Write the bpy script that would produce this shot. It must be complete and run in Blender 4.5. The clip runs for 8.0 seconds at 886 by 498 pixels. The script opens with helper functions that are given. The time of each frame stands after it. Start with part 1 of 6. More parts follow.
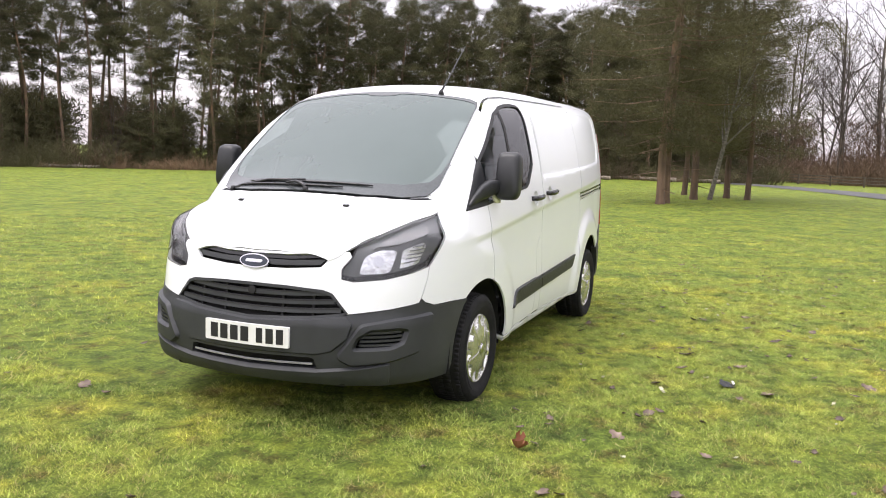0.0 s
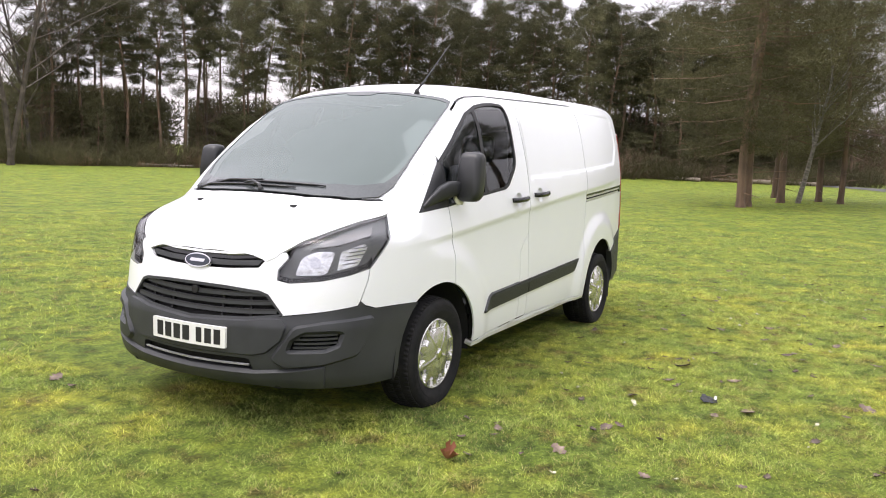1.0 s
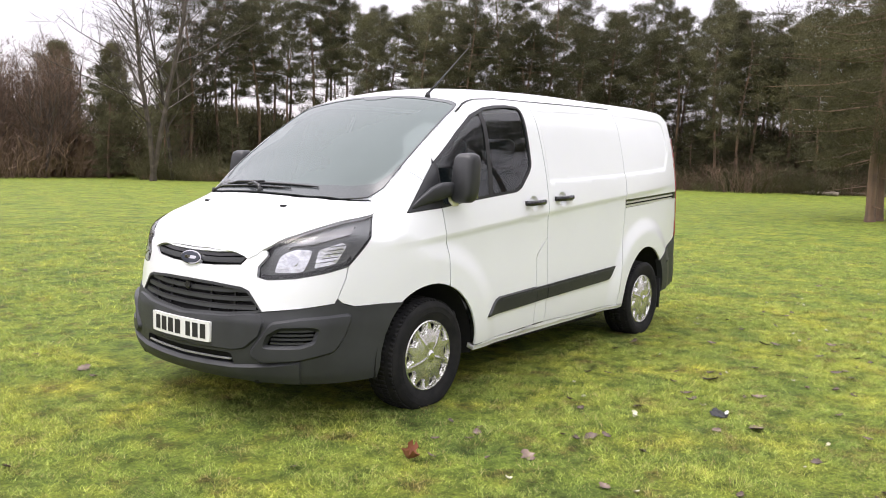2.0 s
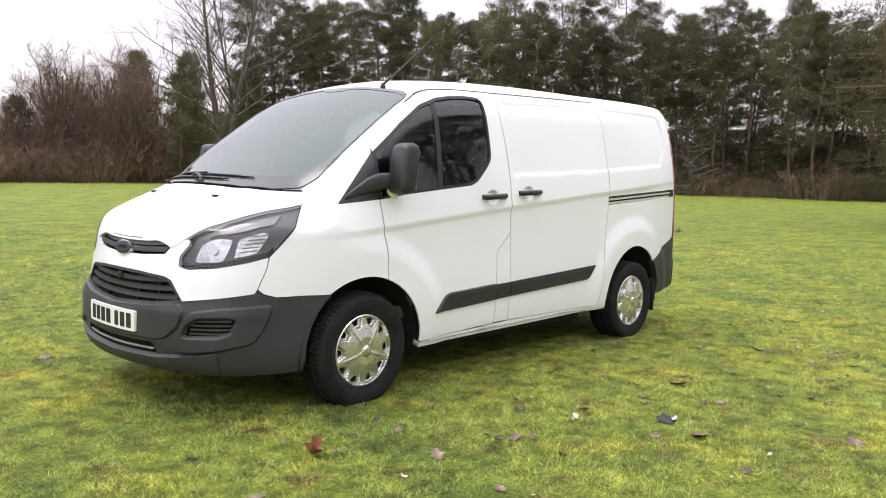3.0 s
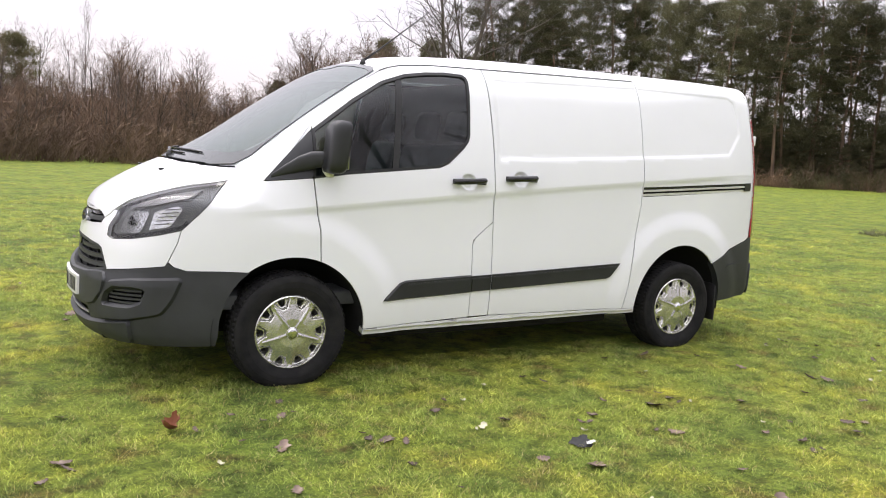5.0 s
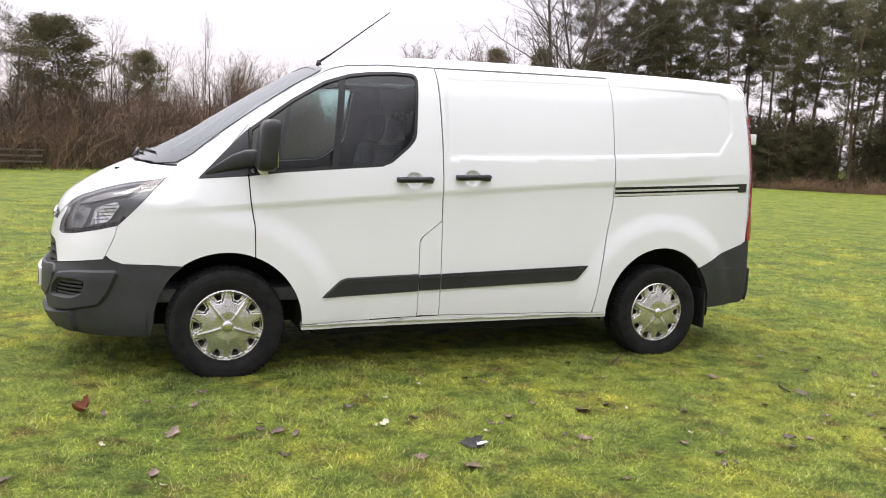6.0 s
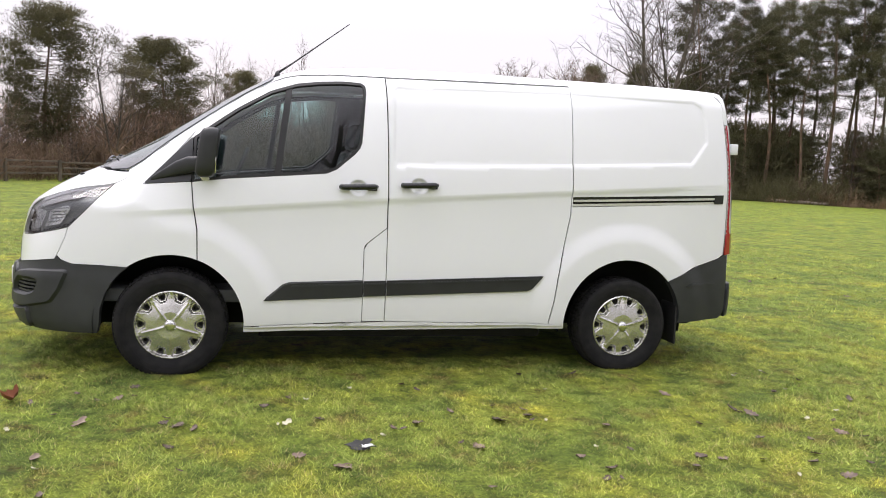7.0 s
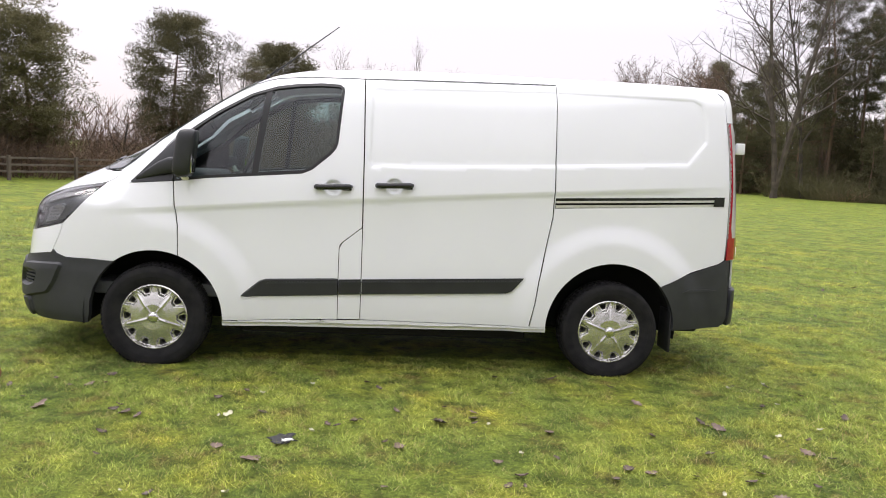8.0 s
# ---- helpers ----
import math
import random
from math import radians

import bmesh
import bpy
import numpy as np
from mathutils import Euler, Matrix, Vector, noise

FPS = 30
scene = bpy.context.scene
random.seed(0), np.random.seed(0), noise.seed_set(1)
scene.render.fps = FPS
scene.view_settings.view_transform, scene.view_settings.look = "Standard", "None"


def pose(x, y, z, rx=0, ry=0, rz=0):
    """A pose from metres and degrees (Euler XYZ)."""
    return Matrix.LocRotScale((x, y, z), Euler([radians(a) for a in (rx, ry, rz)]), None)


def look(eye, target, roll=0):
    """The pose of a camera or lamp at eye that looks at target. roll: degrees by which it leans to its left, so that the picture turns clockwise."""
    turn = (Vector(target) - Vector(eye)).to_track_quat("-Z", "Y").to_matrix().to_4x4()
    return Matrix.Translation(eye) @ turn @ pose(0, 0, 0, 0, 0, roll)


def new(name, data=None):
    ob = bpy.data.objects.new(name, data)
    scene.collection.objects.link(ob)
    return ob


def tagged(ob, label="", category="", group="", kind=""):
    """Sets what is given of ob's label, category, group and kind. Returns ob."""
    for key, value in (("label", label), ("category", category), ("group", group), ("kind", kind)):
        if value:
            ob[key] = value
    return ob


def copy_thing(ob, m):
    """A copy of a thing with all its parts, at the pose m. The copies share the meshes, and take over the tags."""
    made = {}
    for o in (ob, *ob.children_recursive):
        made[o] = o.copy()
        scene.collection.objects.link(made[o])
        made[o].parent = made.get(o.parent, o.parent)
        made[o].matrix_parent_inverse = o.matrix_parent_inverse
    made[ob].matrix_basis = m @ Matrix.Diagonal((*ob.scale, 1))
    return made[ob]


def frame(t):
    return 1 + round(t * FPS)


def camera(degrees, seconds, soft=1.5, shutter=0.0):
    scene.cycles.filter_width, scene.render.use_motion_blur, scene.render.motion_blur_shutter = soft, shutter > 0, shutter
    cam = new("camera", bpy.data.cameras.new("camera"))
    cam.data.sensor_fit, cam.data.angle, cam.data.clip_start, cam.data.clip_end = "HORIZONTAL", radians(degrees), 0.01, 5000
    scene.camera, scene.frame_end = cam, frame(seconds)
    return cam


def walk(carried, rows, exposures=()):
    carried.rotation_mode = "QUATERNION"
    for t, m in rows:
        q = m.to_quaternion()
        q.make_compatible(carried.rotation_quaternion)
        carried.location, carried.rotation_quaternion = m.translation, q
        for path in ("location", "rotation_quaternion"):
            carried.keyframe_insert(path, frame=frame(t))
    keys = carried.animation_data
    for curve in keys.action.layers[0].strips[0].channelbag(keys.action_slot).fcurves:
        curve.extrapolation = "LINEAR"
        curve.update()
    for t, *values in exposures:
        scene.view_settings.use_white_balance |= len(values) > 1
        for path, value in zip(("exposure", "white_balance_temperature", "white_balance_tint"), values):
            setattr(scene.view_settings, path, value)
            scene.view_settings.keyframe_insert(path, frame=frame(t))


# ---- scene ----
cam = camera(56.8, 8.0, soft=1.0)
PATH = [
    (0, (-4.586, -2.546, 1.456), (-2.744, -1.801, 1.227), 1.7),
    (0.5, (-4.424, -2.903, 1.469), (-2.615, -2.081, 1.241), 2.4),
    (1, (-4.137, -3.221, 1.477), (-2.394, -2.27, 1.243), 1.8),
    (1.5, (-3.909, -3.549, 1.46), (-2.263, -2.437, 1.234), 1.5),
    (3, (-3.067, -4.392, 1.334), (-1.61, -3.035, 1.143), 1.5),
    (3.5, (-2.663, -4.554, 1.34), (-1.308, -3.099, 1.122), 1.7),
    (4, (-2.283, -4.835, 1.35), (-1.052, -3.274, 1.132), 2.3),
    (4.5, (-1.93, -5.032, 1.369), (-0.817, -3.386, 1.137), 2.9),
    (6, (-0.538, -5.68, 1.352), (0.182, -3.829, 1.115), 2.7),
    (6.5, (-0.058, -5.884, 1.334), (0.538, -3.988, 1.118), 2.7),
    (7, (0.399, -6.004, 1.341), (0.878, -4.073, 1.134), 2.9),
    (7.5, (0.863, -6.029, 1.347), (1.191, -4.066, 1.144), 2.9),
    (8, (1.351, -6.155, 1.387), (1.524, -4.175, 1.166), 2.9),
]
walk(cam, [(t, look(eye, target, roll)) for t, eye, target, roll in PATH], exposures=[(0, 0.11, 6430, 16), (4, 0.03, 6430, 16), (8, -0.08, 6430, 16)])
from mathutils import geometry

# ---- world and sun: bright overcast sky ----
world = bpy.data.worlds.new("overcast_sky")
scene.world = world
world.use_nodes = True
wn, wl = world.node_tree.nodes, world.node_tree.links
wn.clear()
w_out = wn.new("ShaderNodeOutputWorld")
w_add = wn.new("ShaderNodeAddShader")
w_sky = wn.new("ShaderNodeTexSky")
w_sky.sky_type = "NISHITA"
w_sky.sun_disc = False
SUN_EL, SUN_AZ = radians(65), radians(315)
w_sky.sun_elevation, w_sky.sun_rotation = SUN_EL, SUN_AZ
w_sky.dust_density = 4.0
w_b1, w_b2 = wn.new("ShaderNodeBackground"), wn.new("ShaderNodeBackground")
w_b1.inputs["Strength"].default_value = 0.05
wl.new(w_sky.outputs[0], w_b1.inputs["Color"])
w_tc, w_sep = wn.new("ShaderNodeTexCoord"), wn.new("ShaderNodeSeparateXYZ")
wl.new(w_tc.outputs["Generated"], w_sep.inputs[0])
w_ramp = wn.new("ShaderNodeValToRGB")
w_ramp.color_ramp.elements[0].position, w_ramp.color_ramp.elements[0].color = 0.0, (0.95, 0.89, 0.905, 1)
w_ramp.color_ramp.elements[1].position, w_ramp.color_ramp.elements[1].color = 1.0, (0.97, 0.985, 1.0, 1)
w_mid = w_ramp.color_ramp.elements.new(0.25)
w_mid.color = (0.96, 0.91, 0.925, 1)
w_str = wn.new("ShaderNodeMapRange")
w_str.inputs["From Min"].default_value, w_str.inputs["From Max"].default_value = 0.15, 0.95
w_str.inputs["To Min"].default_value, w_str.inputs["To Max"].default_value = 0.95, 2.55
wl.new(w_sep.outputs["Z"], w_ramp.inputs[0])
wl.new(w_sep.outputs["Z"], w_str.inputs["Value"])
wl.new(w_ramp.outputs[0], w_b2.inputs["Color"])
wl.new(w_str.outputs[0], w_b2.inputs["Strength"])
wl.new(w_b1.outputs[0], w_add.inputs[0])
wl.new(w_b2.outputs[0], w_add.inputs[1])
wl.new(w_add.outputs[0], w_out.inputs["Surface"])
sun = new("sun", bpy.data.lights.new("sun", "SUN"))
sun.data.energy, sun.data.angle, sun.data.color = 1.75, radians(30), (1.0, 0.97, 0.93)
sun.matrix_world = look((-20, 20, 60), (0, 0, 0))

# ---- materials ----
def ramp_mat(name, stops, scale=5.0, detail=6.0, rough=0.6, metal=0.0, bump=0.0, bump_scale=40.0, spec=0.5,
             coat=0.0, random_value=0.0, trans=0.0, stretch=(1, 1, 1), island=False):
    """A principled material whose colour runs through stops by a noise, with a finer noise as relief."""
    m = bpy.data.materials.new(name)
    m.use_nodes = True
    n, l = m.node_tree.nodes, m.node_tree.links
    b = n["Principled BSDF"]
    tc, mp = n.new("ShaderNodeTexCoord"), n.new("ShaderNodeMapping")
    mp.inputs["Scale"].default_value = stretch
    l.new(tc.outputs["Object"], mp.inputs[0])
    no = n.new("ShaderNodeTexNoise")
    no.inputs["Scale"].default_value, no.inputs["Detail"].default_value = scale, detail
    l.new(mp.outputs[0], no.inputs["Vector"])
    r = n.new("ShaderNodeValToRGB")
    els = r.color_ramp.elements
    while len(els) < len(stops):
        els.new(0.5)
    for e, (p, c) in zip(els, stops):
        e.position, e.color = p, (*c, 1)
    l.new(no.outputs["Fac"], r.inputs[0])
    col = r.outputs[0]
    if random_value:
        info = n.new("ShaderNodeNewGeometry" if island else "ShaderNodeObjectInfo")
        mr = n.new("ShaderNodeMapRange")
        mr.inputs["To Min"].default_value, mr.inputs["To Max"].default_value = 1 - random_value, 1 + random_value
        l.new(info.outputs["Random Per Island" if island else "Random"], mr.inputs["Value"])
        hs = n.new("ShaderNodeHueSaturation")
        l.new(mr.outputs[0], hs.inputs["Value"])
        l.new(col, hs.inputs["Color"])
        col = hs.outputs[0]
    l.new(col, b.inputs["Base Color"])
    b.inputs["Roughness"].default_value, b.inputs["Metallic"].default_value = rough, metal
    b.inputs["Specular IOR Level"].default_value = spec
    b.inputs["Coat Weight"].default_value = coat
    b.inputs["Coat Roughness"].default_value = 0.04
    if bump:
        n2, bp = n.new("ShaderNodeTexNoise"), n.new("ShaderNodeBump")
        n2.inputs["Scale"].default_value, n2.inputs["Detail"].default_value = bump_scale, 4
        l.new(mp.outputs[0], n2.inputs["Vector"])
        bp.inputs["Strength"].default_value, bp.inputs["Distance"].default_value = bump, 0.02
        l.new(n2.outputs["Fac"], bp.inputs["Height"])
        l.new(bp.outputs[0], b.inputs["Normal"])
    if trans:
        mx, tr = n.new("ShaderNodeMixShader"), n.new("ShaderNodeBsdfTranslucent")
        mx.inputs[0].default_value = trans
        l.new(col, tr.inputs["Color"])
        l.new(b.outputs[0], mx.inputs[1])
        l.new(tr.outputs[0], mx.inputs[2])
        l.new(mx.outputs[0], n["Material Output"].inputs[0])
    return m


def glass_mat(name, tint, rough=0.01, ior=1.5, mist=0.0):
    """Thin glass: a clear tinted sheet with a Fresnel gloss."""
    m = bpy.data.materials.new(name)
    m.use_nodes = True
    n, l = m.node_tree.nodes, m.node_tree.links
    n.clear()
    o, mx, fr = n.new("ShaderNodeOutputMaterial"), n.new("ShaderNodeMixShader"), n.new("ShaderNodeFresnel")
    t, g = n.new("ShaderNodeBsdfTransparent"), n.new("ShaderNodeBsdfGlossy")
    t.inputs["Color"].default_value = (*tint, 1)
    g.inputs["Roughness"].default_value = rough
    fr.inputs["IOR"].default_value = ior
    l.new(fr.outputs[0], mx.inputs[0])
    clear = t.outputs[0]
    if mist:
        # condensation: a thin scattering film with soft clearer patches
        tc, no, mr = n.new("ShaderNodeTexCoord"), n.new("ShaderNodeTexNoise"), n.new("ShaderNodeMapRange")
        no.inputs["Scale"].default_value, no.inputs["Detail"].default_value = 2.2, 5
        l.new(tc.outputs["Object"], no.inputs["Vector"])
        mr.inputs["From Min"].default_value, mr.inputs["From Max"].default_value = 0.35, 0.65
        mr.inputs["To Min"].default_value, mr.inputs["To Max"].default_value = mist * 0.97, mist * 1.03
        l.new(no.outputs["Fac"], mr.inputs["Value"])
        df, m2 = n.new("ShaderNodeBsdfDiffuse"), n.new("ShaderNodeMixShader")
        df.inputs["Color"].default_value = (0.100, 0.128, 0.122, 1)
        l.new(mr.outputs[0], m2.inputs[0])
        l.new(t.outputs[0], m2.inputs[1])
        l.new(df.outputs[0], m2.inputs[2])
        clear = m2.outputs[0]
    l.new(clear, mx.inputs[1])
    l.new(g.outputs[0], mx.inputs[2])
    l.new(mx.outputs[0], o.inputs[0])
    return m


PAINT = ramp_mat("white_paint", [(0.3, (0.79, 0.80, 0.825)), (0.7, (0.82, 0.83, 0.855))], 1.5, rough=0.28, coat=0.6, spec=0.4)
STRIPB = ramp_mat("strip_plastic", [(0.3, (0.014, 0.0145, 0.016)), (0.7, (0.022, 0.023, 0.025))], 6, rough=0.5, bump=0.08, bump_scale=900)
BLACK = ramp_mat("black_plastic", [(0.3, (0.021, 0.0225, 0.025)), (0.7, (0.033, 0.035, 0.038))], 6, rough=0.52, bump=0.08, bump_scale=900)
GLOSSB = ramp_mat("gloss_black_plastic", [(0.3, (0.012, 0.012, 0.013)), (0.7, (0.02, 0.02, 0.021))], 4, rough=0.22)
SEAL = ramp_mat("black_rubber_seal", [(0.3, (0.010, 0.010, 0.011)), (0.7, (0.016, 0.016, 0.017))], 20, rough=0.6)
# Near-black colour stands in for the shade of joints, hollows and the underside.
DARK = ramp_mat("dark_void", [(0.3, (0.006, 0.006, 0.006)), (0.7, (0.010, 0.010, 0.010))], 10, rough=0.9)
TYRE = ramp_mat("tyre_rubber", [(0.35, (0.009, 0.009, 0.010)), (0.65, (0.018, 0.0175, 0.017))], 12, rough=0.85, bump=0.15, bump_scale=120, spec=0.25)
SILVER = ramp_mat("silver_wheel_cover", [(0.3, (0.54, 0.535, 0.50)), (0.7, (0.64, 0.635, 0.60))], 6, rough=0.24, metal=0.85)
CHROME = ramp_mat("chrome", [(0.3, (0.60, 0.60, 0.62)), (0.7, (0.70, 0.70, 0.72))], 4, rough=0.08, metal=1.0)
ALU = ramp_mat("brushed_aluminium", [(0.3, (0.68, 0.68, 0.67)), (0.7, (0.78, 0.78, 0.77))], 30, rough=0.38, metal=0.8)
FRIT = ramp_mat("ceramic_edge_band", [(0.3, (0.050, 0.056, 0.058)), (0.7, (0.064, 0.070, 0.072))], 60, rough=0.16)
GLASS_W = glass_mat("misted_windscreen_glass", (0.74, 0.82, 0.80), ior=1.52, mist=0.80)
GLASS_S = glass_mat("side_window_glass", (0.60, 0.76, 0.75), ior=1.62, rough=0.0)
LENS = glass_mat("lamp_lens", (0.90, 0.91, 0.92), ior=1.55)
REDL = ramp_mat("red_lamp_plastic", [(0.3, (0.30, 0.006, 0.018)), (0.7, (0.38, 0.010, 0.026))], 15, rough=0.12, coat=0.8)
CLEARL = ramp_mat("clear_lamp_plastic", [(0.3, (0.48, 0.46, 0.46)), (0.7, (0.62, 0.60, 0.60))], 25, rough=0.1, coat=0.8)
AMBER = ramp_mat("amber_lamp", [(0.3, (0.72, 0.70, 0.62)), (0.7, (0.80, 0.77, 0.68))], 25, rough=0.15, coat=0.5)
PLATEW = ramp_mat("number_plate_white", [(0.3, (0.72, 0.72, 0.70)), (0.7, (0.78, 0.78, 0.76))], 8, rough=0.25)
BADGE = ramp_mat("badge_dark_blue", [(0.3, (0.014, 0.018, 0.030)), (0.7, (0.02, 0.026, 0.042))], 20, rough=0.3, coat=0.15)
CABIN = ramp_mat("cabin_grey_plastic", [(0.3, (0.07, 0.073, 0.076)), (0.7, (0.11, 0.115, 0.118))], 12, rough=0.7)
SEATM = ramp_mat("seat_cloth", [(0.3, (0.030, 0.032, 0.038)), (0.7, (0.055, 0.058, 0.065))], 60, rough=0.95)

# ---- mesh helpers ----
def part(name, bm, material, parent, label="", smooth=True):
    """Links a bmesh as one mesh object under a thing or a part."""
    me = bpy.data.meshes.new(name)
    bm.to_mesh(me)
    bm.free()
    me.materials.append(material)
    if smooth:
        me.polygons.foreach_set("use_smooth", [True] * len(me.polygons))
    ob = new(name, me)
    if parent is not None:
        ob.parent = parent
    if label:
        ob["label"] = label
    return ob


def raw_part(name, verts, faces, material, parent, normals=None, label="", smooth=True):
    me = bpy.data.meshes.new(name)
    me.from_pydata([tuple(map(float, v)) for v in verts], [], [tuple(map(int, q)) for q in faces])
    me.materials.append(material)
    me.polygons.foreach_set("use_smooth", [smooth] * len(me.polygons))
    if normals is not None:
        me.normals_split_custom_set_from_vertices([tuple(map(float, v)) for v in normals])
    ob = new(name, me)
    if parent is not None:
        ob.parent = parent
    if label:
        ob["label"] = label
    return ob


def thing(name, label, category, group="", kind="", m=None):
    """An empty that carries a thing's parts."""
    ob = new(name)
    ob.empty_display_size = 0.2
    if m is not None:
        ob.matrix_world = m
    return tagged(ob, label, category, group, kind)


def box(bm, lo, hi, bevel=0.0, segments=2, m=None):
    """A box from corner to corner, its edges rounded."""
    r = bmesh.ops.create_cube(bm, size=1.0)
    size, mid = Vector(hi) - Vector(lo), (Vector(hi) + Vector(lo)) / 2
    for v in r["verts"]:
        v.co = Vector((v.co.x * size.x, v.co.y * size.y, v.co.z * size.z)) + mid
    vs = r["verts"]
    if bevel:
        es = list({e for v in vs for e in v.link_edges})
        r = bmesh.ops.bevel(bm, geom=es, offset=bevel, segments=segments, affect="EDGES", profile=0.5)
        vs = list({v for f in r["faces"] for v in f.verts} | {v for v in vs if v.is_valid})
    if m is not None:
        bmesh.ops.transform(bm, matrix=m, verts=vs)
    return vs


def tube(bm, pts, radii, sides=8, cap=True):
    """A tube through points with a radius at each."""
    pts = [Vector(p) for p in pts]
    rings = []
    for i, p in enumerate(pts):
        d = (pts[min(i + 1, len(pts) - 1)] - pts[max(i - 1, 0)]).normalized()
        a = d.orthogonal().normalized() if i == 0 else (rings_a - d * rings_a.dot(d)).normalized()
        rings_a = a
        b = d.cross(a)
        r = radii[i] if hasattr(radii, "__len__") else radii
        rings.append([bm.verts.new(p + (a * math.cos(q) + b * math.sin(q)) * r)
                      for q in (2 * math.pi * k / sides for k in range(sides))])
    for r0, r1 in zip(rings, rings[1:]):
        for k in range(sides):
            bm.faces.new((r0[k], r0[(k + 1) % sides], r1[(k + 1) % sides], r1[k]))
    if cap:
        bm.faces.new(rings[0][::-1])
        bm.faces.new(rings[-1])


def lathe(bm, prof, centre, segs=64, axis="y"):
    """Turns a profile of (radius, along) round an axis through centre."""
    cx, cy, cz = centre
    rings = []
    for r, a in prof:
        rings.append([bm.verts.new((cx + r * math.cos(q), cy + a, cz + r * math.sin(q)))
                      for q in (2 * math.pi * k / segs for k in range(segs))])
    for r0, r1 in zip(rings, rings[1:]):
        for k in range(segs):
            bm.faces.new((r0[k], r0[(k + 1) % segs], r1[(k + 1) % segs], r1[k]))


class Curve:
    """A smooth curve through points, with no overshoot."""
    def __init__(self, pts):
        self.x, self.y = np.array([p[0] for p in pts], float), np.array([p[1] for p in pts], float)
        h, d = np.diff(self.x), np.diff(self.y) / np.diff(self.x)
        m = np.zeros(len(self.x))
        m[0], m[-1] = d[0], d[-1]
        for i in range(1, len(d)):
            if d[i - 1] * d[i] > 0:
                w1, w2 = 2 * h[i] + h[i - 1], h[i] + 2 * h[i - 1]
                m[i] = (w1 + w2) / (w1 / d[i - 1] + w2 / d[i])
        self.m = m

    def __call__(self, v):
        v = np.asarray(v, float)
        i = np.clip(np.searchsorted(self.x, v) - 1, 0, len(self.x) - 2)
        h = self.x[i + 1] - self.x[i]
        t = np.clip((v - self.x[i]) / h, 0, 1)
        y = ((1 + 2 * t) * (1 - t) ** 2 * self.y[i] + t * (1 - t) ** 2 * h * self.m[i]
             + t * t * (3 - 2 * t) * self.y[i + 1] + t * t * (t - 1) * h * self.m[i + 1])
        return y + np.where(v < self.x[0], (v - self.x[0]) * self.m[0], 0) + np.where(v > self.x[-1], (v - self.x[-1]) * self.m[-1], 0)

# ---- the van: x runs from the front axle to the rear, its near side is at -y ----
AXLE_F, AXLE_R, HUB_Z = 0.0, 2.933, 0.30
PROF = Curve([(-1.05, 0.60), (-0.97, 0.86), (-0.93, 0.945), (-0.82, 1.045), (-0.62, 1.165), (-0.52, 1.212), (-0.42, 1.262), (-0.165, 1.405),
              (0.042, 1.54), (0.289, 1.70), (0.50, 1.825), (0.60, 1.876), (0.70, 1.912), (0.93, 1.952), (1.3, 1.976),
              (2.0, 1.990), (3.0, 1.988), (3.6, 1.974), (3.9, 1.955)])
DROP = Curve([(-0.95, 0.11), (-0.75, 0.12), (-0.55, 0.13), (-0.3, 0.13), (0.0, 0.11), (0.5, 0.08), (1.3, 0.07), (2.5, 0.06), (3.7, 0.042)])
BELT = lambda x: 0.995 + 0.0951 * np.asarray(x, float) - 0.0040 * np.asarray(x, float) ** 2
NOSE = Curve([(0.15, -0.80), (0.20, -0.90), (0.25, -0.965), (0.30, -1.0), (0.40, -1.018), (0.55, -1.015), (0.62, -0.995), (0.75, -0.978), (0.85, -0.958), (0.95, -0.935), (1.3, -0.90)])
PLAN = Curve([(0, 0), (0.15, 0.005), (0.27, 0.018), (0.5, 0.07), (0.6, 0.11), (0.7, 0.165), (0.79, 0.255), (0.84, 0.34), (0.88, 0.44), (0.92, 0.60), (0.97, 0.9)])
TAIL = Curve([(0.2, 3.86), (0.45, 3.90), (0.9, 3.89), (1.5, 3.835), (1.8, 3.80), (1.9, 3.785), (2.0, 3.76)])
LOW = Curve([(0.15, 0.90), (0.25, 0.928), (0.33, 0.948), (0.45, 0.960), (0.7, 0.966), (2.2, 0.966)])


def smooth01(v, a, b):
    t = np.clip((np.asarray(v, float) - a) / (b - a), 0, 1)
    return t * t * (3 - 2 * t)


def smax(a, b, k):
    h = np.maximum(k - np.abs(a - b), 0) / k
    return np.maximum(a, b) + h * h * k * 0.25


def poly_dist(x, z, poly):
    """Signed distance to a polygon in a plane: negative inside."""
    x, z = np.asarray(x, float), np.asarray(z, float)
    best, inside = np.full(x.shape, 1e9), np.zeros(x.shape, bool)
    for (ax, az), (bx, bz) in zip(poly, poly[1:] + poly[:1]):
        ex, ez = bx - ax, bz - az
        t = np.clip(((x - ax) * ex + (z - az) * ez) / (ex * ex + ez * ez + 1e-12), 0, 1)
        best = np.minimum(best, (x - ax - t * ex) ** 2 + (z - az - t * ez) ** 2)
        cross = (az > z) != (bz > z)
        inside ^= cross & (x < (bx - ax) * (z - az) / ((bz - az) if bz != az else 1e-12) + ax)
    d = np.sqrt(best)
    return np.where(inside, -d, d)


RECESS = [(1.33, 1.30), (1.31, 1.34), (1.315, 1.79), (1.34, 1.815), (2.5, 1.853), (3.44, 1.853), (3.50, 1.82), (3.525, 1.72), (3.53, 1.57), (3.40, 1.415), (2.5, 1.362)]
CUPS = [(1.095, 1.166), (1.478, 1.191)]


